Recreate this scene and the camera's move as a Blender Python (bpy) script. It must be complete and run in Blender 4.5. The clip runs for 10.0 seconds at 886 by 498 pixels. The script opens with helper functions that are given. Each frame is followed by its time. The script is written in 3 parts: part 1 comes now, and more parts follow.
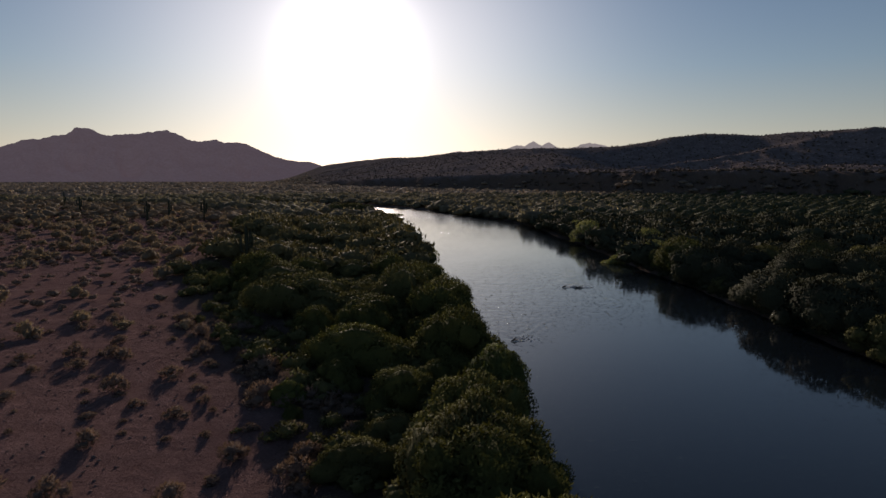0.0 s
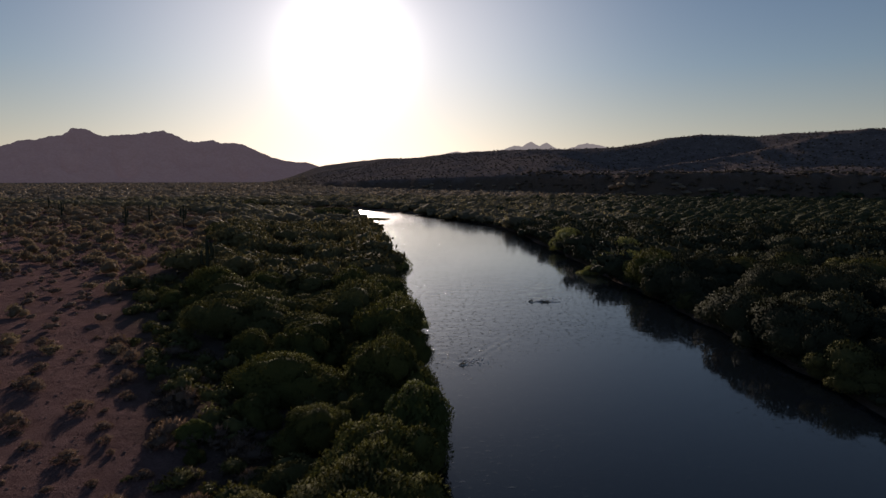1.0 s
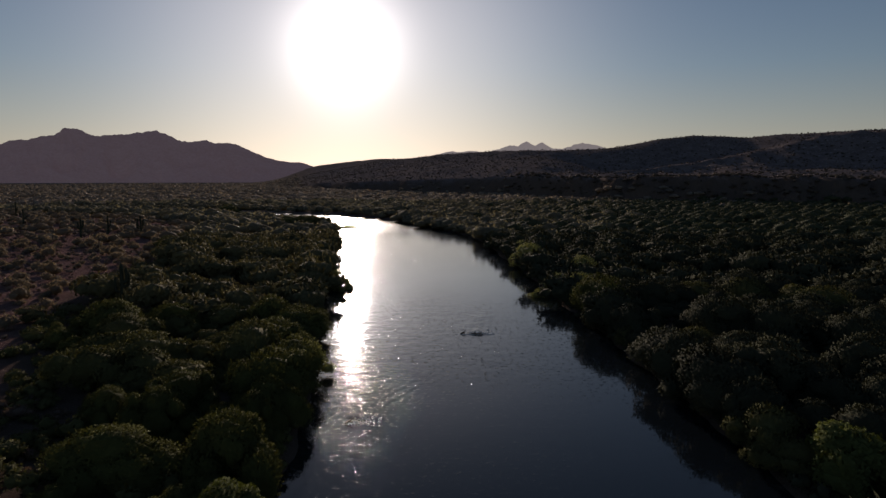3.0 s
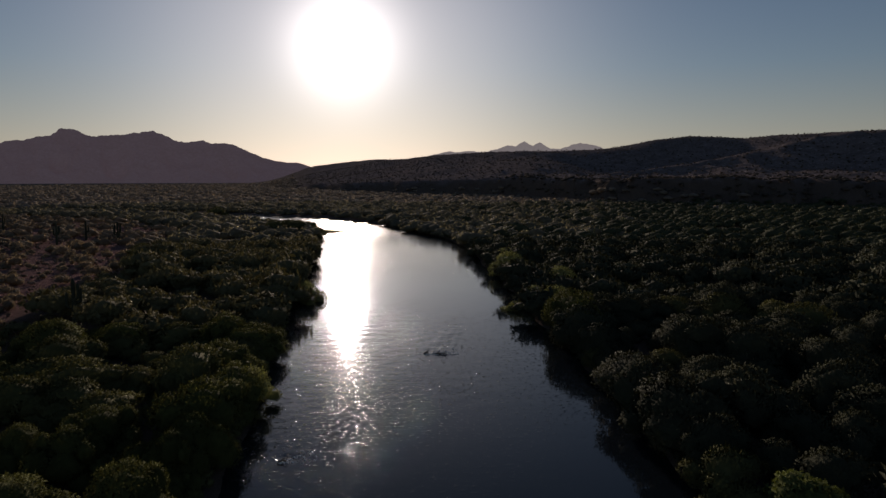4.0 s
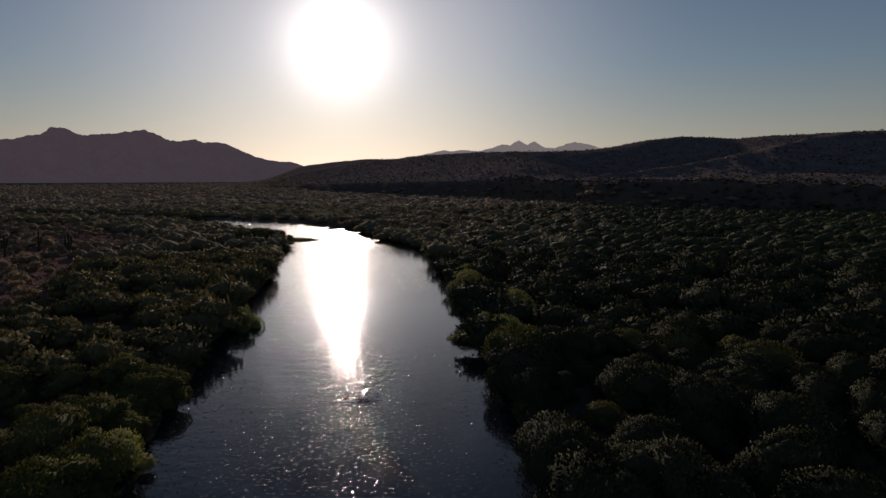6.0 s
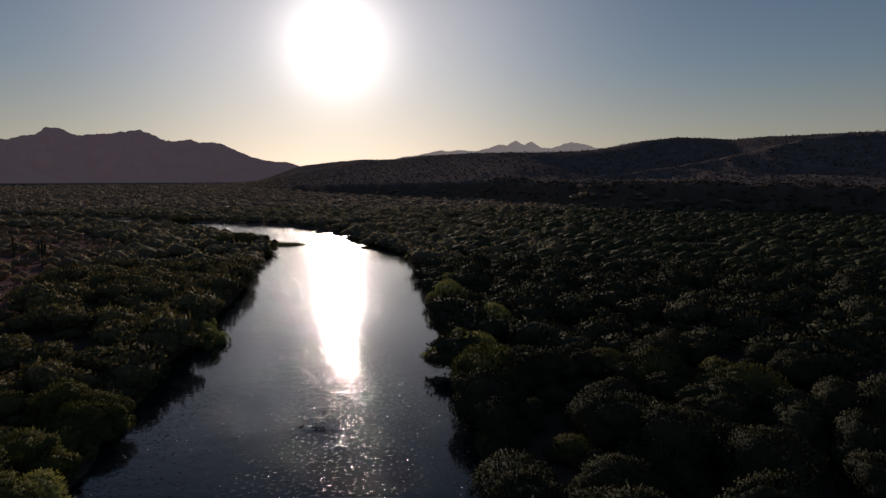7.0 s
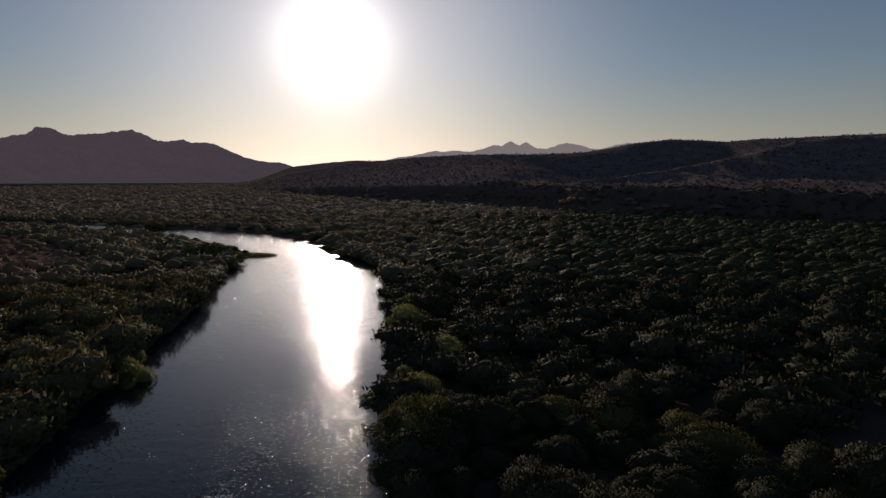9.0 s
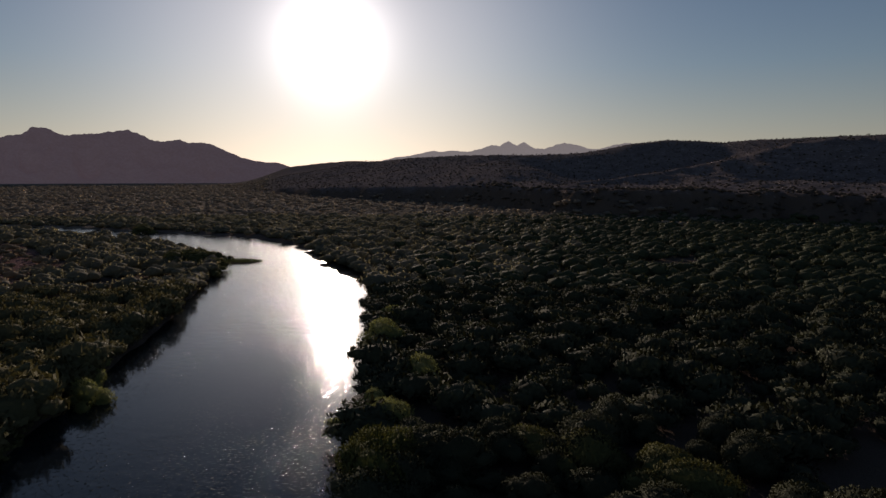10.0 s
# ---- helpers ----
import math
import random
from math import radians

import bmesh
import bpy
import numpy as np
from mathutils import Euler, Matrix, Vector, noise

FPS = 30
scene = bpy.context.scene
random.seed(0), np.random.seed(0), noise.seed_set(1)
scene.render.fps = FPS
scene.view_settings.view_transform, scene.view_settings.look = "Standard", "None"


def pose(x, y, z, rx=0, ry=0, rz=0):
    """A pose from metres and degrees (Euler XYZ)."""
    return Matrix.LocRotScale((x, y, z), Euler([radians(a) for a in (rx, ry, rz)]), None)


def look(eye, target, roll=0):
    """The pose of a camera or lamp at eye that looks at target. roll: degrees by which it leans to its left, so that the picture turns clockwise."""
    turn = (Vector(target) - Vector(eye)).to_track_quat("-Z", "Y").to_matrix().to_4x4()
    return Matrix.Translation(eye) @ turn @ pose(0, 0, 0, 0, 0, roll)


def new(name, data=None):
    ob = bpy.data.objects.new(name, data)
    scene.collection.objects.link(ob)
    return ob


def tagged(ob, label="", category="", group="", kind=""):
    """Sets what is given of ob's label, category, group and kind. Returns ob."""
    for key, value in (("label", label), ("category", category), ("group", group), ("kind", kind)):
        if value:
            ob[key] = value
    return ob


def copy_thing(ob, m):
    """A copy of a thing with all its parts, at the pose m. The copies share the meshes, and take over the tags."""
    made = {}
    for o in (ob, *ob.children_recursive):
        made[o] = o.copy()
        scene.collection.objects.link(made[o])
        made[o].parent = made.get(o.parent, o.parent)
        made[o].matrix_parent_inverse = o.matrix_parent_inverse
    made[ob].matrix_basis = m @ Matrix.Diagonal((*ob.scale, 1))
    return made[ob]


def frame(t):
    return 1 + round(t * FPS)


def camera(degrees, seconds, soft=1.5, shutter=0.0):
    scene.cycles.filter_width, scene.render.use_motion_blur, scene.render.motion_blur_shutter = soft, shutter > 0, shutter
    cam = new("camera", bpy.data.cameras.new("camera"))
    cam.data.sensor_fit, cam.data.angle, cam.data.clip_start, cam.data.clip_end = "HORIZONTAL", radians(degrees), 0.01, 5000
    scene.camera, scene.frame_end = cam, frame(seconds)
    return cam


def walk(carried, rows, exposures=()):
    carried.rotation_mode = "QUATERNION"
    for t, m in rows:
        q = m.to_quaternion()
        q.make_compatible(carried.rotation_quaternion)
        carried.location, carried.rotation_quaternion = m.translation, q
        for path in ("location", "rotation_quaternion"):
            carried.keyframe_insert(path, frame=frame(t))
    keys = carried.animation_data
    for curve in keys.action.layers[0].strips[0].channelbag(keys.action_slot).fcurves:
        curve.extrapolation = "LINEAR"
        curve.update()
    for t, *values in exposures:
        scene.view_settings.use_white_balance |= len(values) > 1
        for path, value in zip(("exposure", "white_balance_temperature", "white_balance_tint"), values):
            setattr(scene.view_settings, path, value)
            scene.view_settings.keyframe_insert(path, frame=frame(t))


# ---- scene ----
cam = camera(66.5, 10.0, soft=1.45, shutter=0.3)
METRES, EYE, TILT, LEAN, TURN = 77.0, 19.6, -6.0, 0.0, 0.0
ROWS = [
    (0.0, 0.0, 0.0, 0.0, -0.0, 0.0, -0.0),
    (0.5, 0.0403, 0.0209, 0.0146, -0.07, 0.01, 0.03),
    (1.0, 0.0806, 0.0433, 0.0298, -0.12, 0.01, 0.02),
    (1.5, 0.1175, 0.0663, 0.0443, -0.18, -0.0, 0.04),
    (2.0, 0.1564, 0.0926, 0.0602, -0.25, -0.03, 0.04),
    (2.5, 0.1948, 0.1205, 0.0756, -0.31, -0.05, 0.04),
    (4.0, 0.307, 0.2127, 0.1233, -0.47, -0.07, 0.1),
    (4.5, 0.3422, 0.2445, 0.1392, -0.54, -0.11, 0.1),
    (5.0, 0.3765, 0.2778, 0.155, -0.62, -0.15, 0.11),
    (5.5, 0.41, 0.3121, 0.1716, -0.72, -0.18, 0.09),
    (7.0, 0.5052, 0.4212, 0.2194, -1.03, -0.21, 0.1),
    (7.5, 0.5352, 0.4571, 0.2357, -1.15, -0.19, 0.07),
    (8.0, 0.5657, 0.4933, 0.2525, -1.22, -0.2, 0.07),
    (8.5, 0.5953, 0.5303, 0.2692, -1.3, -0.21, 0.05),
    (9.0, 0.6249, 0.5684, 0.2856, -1.37, -0.22, 0.03),
    (9.5, 0.6538, 0.6058, 0.3033, -1.45, -0.23, 0.03),
    (10.0, 0.6823, 0.6439, 0.3202, -1.51, -0.24, 0.04),
]
EXPOSURES = [(t, stops, 6750, 22) for t, stops in ((0.0, 0.12), (1.0, 0.03), (2.5, -0.18), (4.0, -0.46), (7.0, -0.47), (10.0, -0.3))]
walk(cam, [(t, pose(0, 0, EYE, TILT, LEAN, TURN) @ pose(METRES * x, METRES * y, METRES * z, 90 + pitch, roll, yaw)) for t, x, y, z, yaw, pitch, roll in ROWS], EXPOSURES)

# ---- sky and sun ----
SUN_AZ, SUN_EL = -7.7, 10.7
SUN_DIR = Vector((math.sin(radians(SUN_AZ)) * math.cos(radians(SUN_EL)), math.cos(radians(SUN_AZ)) * math.cos(radians(SUN_EL)), math.sin(radians(SUN_EL))))


def make_world():
    w = bpy.data.worlds.new("desert_evening")
    w.use_nodes = True
    scene.world = w
    nt = w.node_tree
    nt.nodes.clear()
    n = nt.nodes.new
    out, bg, sky = n("ShaderNodeOutputWorld"), n("ShaderNodeBackground"), n("ShaderNodeTexSky")
    sky.sky_type, sky.sun_disc = "NISHITA", False
    sky.sun_elevation, sky.sun_rotation = radians(SUN_EL), radians(SUN_AZ)
    sky.altitude, sky.air_density, sky.dust_density, sky.ozone_density = 400, 1.0, 0.16, 2.1
    # bright hazy air round the sun
    tc, dot = n("ShaderNodeTexCoord"), n("ShaderNodeVectorMath")
    dot.operation = "DOT_PRODUCT"
    dot.inputs[1].default_value = SUN_DIR
    nt.links.new(tc.outputs["Generated"], dot.inputs[0])
    clamp = n("ShaderNodeMath")
    clamp.operation, clamp.inputs[1].default_value = "MAXIMUM", 0.0
    nt.links.new(dot.outputs["Value"], clamp.inputs[0])
    # the haze thins out with height
    xyz, thin = n("ShaderNodeSeparateXYZ"), n("ShaderNodeMapRange")
    nt.links.new(tc.outputs["Generated"], xyz.inputs[0])
    nt.links.new(xyz.outputs["Z"], thin.inputs["Value"])
    thin.interpolation_type = "SMOOTHSTEP"
    for key, v in (("From Min", 0.2), ("From Max", 0.52), ("To Min", 1.0), ("To Max", 0.2)):
        thin.inputs[key].default_value = v
    # dust takes the colour out of the air along the horizon
    grey, dust, low, pale = n("ShaderNodeRGBToBW"), n("ShaderNodeMix"), n("ShaderNodeMapRange"), n("ShaderNodeMix")
    nt.links.new(sky.outputs["Color"], grey.inputs[0])
    nt.links.new(xyz.outputs["Z"], low.inputs["Value"])
    for key, v in (("From Min", 0.0), ("From Max", 0.15), ("To Min", 0.6), ("To Max", 0.0)):
        low.inputs[key].default_value = v
    for node, blend in ((dust, "MULTIPLY"), (pale, "MIX")):
        node.data_type, node.blend_type = "RGBA", blend
    dust.inputs["Factor"].default_value, dust.inputs["B"].default_value = 1.0, (1.05, 1.0, 0.9, 1)
    nt.links.new(grey.outputs[0], dust.inputs["A"])
    nt.links.new(low.outputs[0], pale.inputs["Factor"])
    nt.links.new(sky.outputs["Color"], pale.inputs["A"])
    nt.links.new(dust.outputs["Result"], pale.inputs["B"])
    last = pale.outputs["Result"]
    for power, colour in GLOWS:
        p, mul = n("ShaderNodeMath"), n("ShaderNodeMix")
        p.operation, p.inputs[1].default_value = "POWER", power
        nt.links.new(clamp.outputs[0], p.inputs[0])
        mul.data_type, mul.blend_type, mul.clamp_factor = "RGBA", "ADD", False
        amount = n("ShaderNodeMath")
        amount.operation = "MULTIPLY"
        nt.links.new(p.outputs[0], amount.inputs[0])
        nt.links.new(thin.outputs[0], amount.inputs[1])
        nt.links.new(amount.outputs[0], mul.inputs["Factor"])
        nt.links.new(last, mul.inputs["A"])
        mul.inputs["B"].default_value = (*colour, 1)
        last = mul.outputs["Result"]
    nt.links.new(last, bg.inputs["Color"])
    bg.inputs["Strength"].default_value = 0.058
    nt.links.new(bg.outputs[0], out.inputs["Surface"])


GLOWS = [(12000, (7500, 7300, 6900)), (3000, (100, 97, 90)), (430, (24, 23.7, 22.3)), (30, (8.7, 8.4, 7.6))]
make_world()
sun_data = bpy.data.lights.new("sun", "SUN")
sun_data.energy, sun_data.angle, sun_data.color = 3.0, radians(0.53), (1.0, 0.88, 0.73)
sun = new("sun", sun_data)
sun.matrix_world = look((0, 0, 300), Vector((0, 0, 300)) - SUN_DIR)


# ---- materials ----
def material(name, rough=0.8):
    m = bpy.data.materials.new(name)
    m.use_nodes = True
    b = m.node_tree.nodes["Principled BSDF"]
    b.inputs["Roughness"].default_value = rough
    b.inputs["Specular IOR Level"].default_value = 0.5 if rough < 0.5 else 0.0
    return m, m.node_tree, b


def noise_node(nt, scale, detail=4.0, rough=0.6, coords=None):
    n = nt.nodes.new("ShaderNodeTexNoise")
    n.inputs["Scale"].default_value, n.inputs["Detail"].default_value, n.inputs["Roughness"].default_value = scale, detail, rough
    nt.links.new(coords or nt.nodes.new("ShaderNodeNewGeometry").outputs["Position"], n.inputs["Vector"])
    return n


def ramp(nt, fac, stops):
    r = nt.nodes.new("ShaderNodeValToRGB")
    while len(r.color_ramp.elements) < len(stops):
        r.color_ramp.elements.new(0.5)
    for e, (p, c) in zip(r.color_ramp.elements, stops):
        e.position, e.color = p, (*c, 1)
    nt.links.new(fac, r.inputs["Fac"])
    return r.outputs["Color"]


def mix(nt, a, b, fac, blend="MIX"):
    m = nt.nodes.new("ShaderNodeMix")
    m.data_type, m.blend_type = "RGBA", blend
    for key, v in (("Factor", fac), ("A", a), ("B", b)):
        if isinstance(v, (int, float)):
            m.inputs[key].default_value = v
        elif isinstance(v, tuple):
            m.inputs[key].default_value = (*v, 1)
        else:
            nt.links.new(v, m.inputs[key])
    return m.outputs["Result"]


def bump(nt, b, height, strength, distance):
    n = nt.nodes.new("ShaderNodeBump")
    n.inputs["Strength"].default_value, n.inputs["Distance"].default_value = strength, distance
    nt.links.new(height, n.inputs["Height"])
    nt.links.new(n.outputs[0], b.inputs["Normal"])
    return n


def leaf_material(name, dark, light, through_colour, amount=0.4):
    m, nt, b = material(name, 0.8)
    big, fine = noise_node(nt, 0.11, 2), noise_node(nt, 1.9, 3)
    tint = mix(nt, ramp(nt, big.outputs["Fac"], [(0.35, dark), (0.65, light)]), ramp(nt, fine.outputs["Fac"], [(0.3, dark), (0.7, light)]), 0.45)
    isl = nt.nodes.new("ShaderNodeNewGeometry")
    vary = nt.nodes.new("ShaderNodeHueSaturation")
    span = nt.nodes.new("ShaderNodeMapRange")
    span.inputs["To Min"].default_value, span.inputs["To Max"].default_value = 0.92, 1.08
    nt.links.new(isl.outputs["Random Per Island"], span.inputs["Value"])
    nt.links.new(span.outputs[0], vary.inputs["Value"])
    nt.links.new(tint, vary.inputs["Color"])
    nt.links.new(vary.outputs[0], b.inputs["Base Color"])
    b.inputs["Specular IOR Level"].default_value = 0.02
    clump = noise_node(nt, 3.2, 5, 0.65)
    bump(nt, b, clump.outputs["Fac"], 0.45, 0.16)
    t, ms = nt.nodes.new("ShaderNodeBsdfTranslucent"), nt.nodes.new("ShaderNodeMixShader")
    lit = mix(nt, vary.outputs[0], through_colour, 1.0, "MULTIPLY")
    nt.links.new(lit, t.inputs["Color"])
    ms.inputs[0].default_value = amount
    nt.links.new(b.outputs[0], ms.inputs[1])
    nt.links.new(t.outputs[0], ms.inputs[2])
    nt.links.new(ms.outputs[0], nt.nodes["Material Output"].inputs["Surface"])
    return m


LEAF_WILLOW = leaf_material("willow_leaf", (0.0743, 0.0793, 0.0276), (0.126, 0.132, 0.0472), (1.2, 1.15, 0.7), 0.19)
LEAF_MESQUITE = leaf_material("mesquite_leaf", (0.0813, 0.0831, 0.0358), (0.139, 0.137, 0.0595), (1.2, 1.15, 0.7), 0.18)
LEAF_TAMARISK = leaf_material("tamarisk_leaf", (0.0437, 0.0474, 0.0294), (0.0744, 0.0791, 0.0494), (1.15, 1.12, 0.75), 0.08)
LEAF_BRIGHT = leaf_material("young_willow_leaf", (0.185, 0.2, 0.086), (0.297, 0.309, 0.138), (1.25, 1.2, 0.7), 0.38)
LEAF_YELLOW = leaf_material("yellow_green_leaf", (0.0878, 0.104, 0.0378), (0.134, 0.155, 0.0567), (1.3, 1.3, 0.7), 0.26)
LEAF_PALE = leaf_material("pale_dry_leaf", (0.154, 0.132, 0.0935), (0.253, 0.215, 0.154), (1.2, 1.1, 0.85), 0.45)
LEAF_DRY = leaf_material("dry_shrub_leaf", (0.149, 0.112, 0.091), (0.245, 0.185, 0.149), (1.3, 1.12, 0.85), 0.3)
LEAF_BRUSH = leaf_material("desert_brush_leaf", (0.178, 0.152, 0.112), (0.282, 0.237, 0.177), (1.4, 1.2, 0.85), 0.45)
LEAF_SCRUB = leaf_material("hill_scrub_leaf", (0.1, 0.0832, 0.0672), (0.16, 0.132, 0.107), (1.2, 1.1, 0.85), 0.35)
# dimmer light on the right-hand side, put into a darker leaf colour
LEAF_SHADE = leaf_material("dimmed_thicket_leaf", (0.0505, 0.0557, 0.0318), (0.083, 0.0909, 0.0509), (1.15, 1.12, 0.8), 0.2)
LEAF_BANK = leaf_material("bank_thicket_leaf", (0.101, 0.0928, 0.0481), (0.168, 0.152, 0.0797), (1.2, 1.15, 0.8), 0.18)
# distance haze is put into the next two leaf colours as a paler tone
LEAF_FAR_HAZED = leaf_material("hazed_thicket_leaf", (0.167, 0.157, 0.113), (0.264, 0.242, 0.175), (1.35, 1.25, 0.85), 0.5)
LEAF_PLAIN_HAZED = leaf_material("hazed_scrub_leaf", (0.24, 0.205, 0.168), (0.36, 0.308, 0.255), (1.3, 1.2, 0.9), 0.45)


def bark_material():
    m, nt, b = material("bark", 0.9)
    n = noise_node(nt, 9, 5)
    nt.links.new(ramp(nt, n.outputs["Fac"], [(0.3, (0.07, 0.05, 0.035)), (0.7, (0.17, 0.13, 0.1))]), b.inputs["Base Color"])
    bump(nt, b, n.outputs["Fac"], 0.6, 0.03)
    return m


def cactus_material():
    m, nt, b = material("cactus_skin", 0.7)
    n = noise_node(nt, 3, 4)
    nt.links.new(ramp(nt, n.outputs["Fac"], [(0.3, (0.034, 0.04, 0.027)), (0.7, (0.066, 0.072, 0.05))]), b.inputs["Base Color"])
    return m


def ground_material():
    m, nt, b = material("desert_ground", 0.95)
    big, mid, fine = noise_node(nt, 0.05, 4), noise_node(nt, 0.6, 6), noise_node(nt, 6.0, 6, 0.7)
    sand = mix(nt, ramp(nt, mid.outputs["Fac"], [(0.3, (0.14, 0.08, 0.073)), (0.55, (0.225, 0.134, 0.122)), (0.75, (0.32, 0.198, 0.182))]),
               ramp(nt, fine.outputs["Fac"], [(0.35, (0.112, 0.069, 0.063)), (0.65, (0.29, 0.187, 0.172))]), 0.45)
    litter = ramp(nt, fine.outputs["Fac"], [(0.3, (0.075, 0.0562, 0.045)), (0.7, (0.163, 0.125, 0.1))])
    scrub = mix(nt, ramp(nt, mid.outputs["Fac"], [(0.35, (0.12, 0.1, 0.094)), (0.7, (0.225, 0.185, 0.172))]),
                ramp(nt, big.outputs["Fac"], [(0.4, (0.12, 0.097, 0.092)), (0.65, (0.235, 0.19, 0.178))]), 0.5)
    speck = noise_node(nt, 0.24, 4, 0.7)
    pale = nt.nodes.new("ShaderNodeMapRange")
    pale.inputs["From Min"].default_value, pale.inputs["From Max"].default_value = 0.57, 0.68
    nt.links.new(speck.outputs["Fac"], pale.inputs["Value"])
    scrub = mix(nt, scrub, (0.36, 0.31, 0.295), pale.outputs[0])
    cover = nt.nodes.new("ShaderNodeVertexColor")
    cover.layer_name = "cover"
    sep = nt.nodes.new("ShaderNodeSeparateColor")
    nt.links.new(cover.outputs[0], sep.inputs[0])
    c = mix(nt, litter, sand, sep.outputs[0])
    c = mix(nt, c, scrub, sep.outputs[1])
    # dry grass of the far plain, kept pale to imitate haze as well
    hazed_grass = ramp(nt, mid.outputs["Fac"], [(0.35, (0.2, 0.16, 0.12)), (0.65, (0.32, 0.26, 0.2))])
    c = mix(nt, c, hazed_grass, sep.outputs[2])
    nt.links.new(c, b.inputs["Base Color"])
    lumps = nt.nodes.new("ShaderNodeMath")
    lumps.operation, lumps.inputs[1].default_value = "MULTIPLY_ADD", 2.0
    nt.links.new(mid.outputs["Fac"], lumps.inputs[0])
    nt.links.new(fine.outputs["Fac"], lumps.inputs[2])
    bump(nt, b, lumps.outputs[0], 1.0, 0.32)
    return m


def rock_material(name, dark, light, haze_glow=None):
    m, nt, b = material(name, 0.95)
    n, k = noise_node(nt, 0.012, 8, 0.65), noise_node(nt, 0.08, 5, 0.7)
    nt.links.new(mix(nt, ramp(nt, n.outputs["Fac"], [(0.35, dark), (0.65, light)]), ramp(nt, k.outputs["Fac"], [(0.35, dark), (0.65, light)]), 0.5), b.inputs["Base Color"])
    # emission stands in for distance haze; the rock is no light source
    if haze_glow:
        b.inputs["Emission Color"].default_value, b.inputs["Emission Strength"].default_value = (*haze_glow, 1), 1.0
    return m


def water_material():
    m, nt, b = material("river_water", 0.045)
    b.inputs["Base Color"].default_value = (0.008, 0.012, 0.016, 1)
    b.inputs["IOR"].default_value = 1.33
    geo = nt.nodes.new("ShaderNodeNewGeometry")
    mp = nt.nodes.new("ShaderNodeMapping")
    mp.inputs["Scale"].default_value = (0.75, 1.0, 1.0)
    nt.links.new(geo.outputs["Position"], mp.inputs["Vector"])
    swell, chop, fine = noise_node(nt, 0.45, 2, 0.5, mp.outputs[0]), noise_node(nt, 2.2, 3, 0.55, mp.outputs[0]), noise_node(nt, 5.5, 2, 0.5, mp.outputs[0])
    # short steep crests, few and far between
    crest = nt.nodes.new("ShaderNodeMapRange")
    crest.interpolation_type = "SMOOTHERSTEP"
    crest.inputs["From Min"].default_value, crest.inputs["From Max"].default_value = 0.57, 0.79
    nt.links.new(chop.outputs["Fac"], crest.inputs["Value"])
    last = crest.outputs[0]
    for node, weight in ((swell, 0.4), (chop, 0.05), (fine, 0.018)):
        add = nt.nodes.new("ShaderNodeMath")
        add.operation, add.inputs[1].default_value = "MULTIPLY_ADD", weight
        nt.links.new(node.outputs["Fac"], add.inputs[0])
        nt.links.new(last, add.inputs[2])
        last = add.outputs[0]
    wind = nt.nodes.new("ShaderNodeVertexColor")
    wind.layer_name = "ripple"
    sep = nt.nodes.new("ShaderNodeSeparateColor")
    nt.links.new(wind.outputs[0], sep.inputs[0])
    mul = nt.nodes.new("ShaderNodeMath")
    mul.operation = "MULTIPLY"
    nt.links.new(last, mul.inputs[0])
    nt.links.new(sep.outputs[0], mul.inputs[1])
    bump(nt, b, mul.outputs[0], 1.0, 0.095)
    # ripples too small to build blur the reflection where the current runs faster
    nt.links.new(sep.outputs[1], b.inputs["Roughness"])
    return m


BARK, CACTUS, GROUND, WATER = bark_material(), cactus_material(), ground_material(), water_material()
# both ranges emit faintly to imitate the haze in front of them
MOUNTAIN = rock_material("hazed_mountain_rock", (0.24, 0.18, 0.177), (0.35, 0.27, 0.265), (0.05, 0.0365, 0.0395))
FAR_MOUNTAIN = rock_material("hazed_distant_range", (0.3, 0.28, 0.3), (0.36, 0.34, 0.36), (0.2, 0.18, 0.165))

# ---- plan of the land ----
rng = np.random.default_rng(7)


def value_noise(x, y, seed=0):
    x, y = np.asarray(x, float), np.asarray(y, float)
    xi, yi = np.floor(x).astype(np.int64), np.floor(y).astype(np.int64)
    fx, fy = x - xi, y - yi
    fx, fy = fx * fx * (3 - 2 * fx), fy * fy * (3 - 2 * fy)

    def h(a, b):
        k = (a * 374761393 + b * 668265263 + seed * 974711) & 0x7FFFFFFF
        k = ((k ^ (k >> 13)) * 1274126177) & 0x7FFFFFFF
        return ((k ^ (k >> 16)) & 0xFFFF) / 65535.0

    return (h(xi, yi) * (1 - fx) + h(xi + 1, yi) * fx) * (1 - fy) + (h(xi, yi + 1) * (1 - fx) + h(xi + 1, yi + 1) * fx) * fy


def fbm(x, y, seed=0, octaves=4):
    total, amp, norm = 0, 1.0, 0.0
    for k in range(octaves):
        total = total + amp * value_noise(x * 2 ** k, y * 2 ** k, seed + k)
        norm += amp
        amp *= 0.5
    return total / norm * 2 - 1


def smooth(a, b, v):
    s = np.clip((v - a) / (b - a), 0, 1)
    return s * s * (3 - 2 * s)


# centre line of the river: x, y, half width
RIVER = np.array([(40, -260, 19), (32, -120, 19), (28, 0, 18.5), (26, 50, 18.8), (24.5, 90, 19.2), (21, 122, 21.2), (17.5, 155, 22.3), (15, 190, 23.8), (11, 230, 25), (6.5, 270, 27),
                  (0, 310, 26.5), (-11, 350, 23), (-33, 400, 25), (-78, 456, 25), (-130, 490, 19), (-220, 535, 16), (-420, 600, 16)], float)


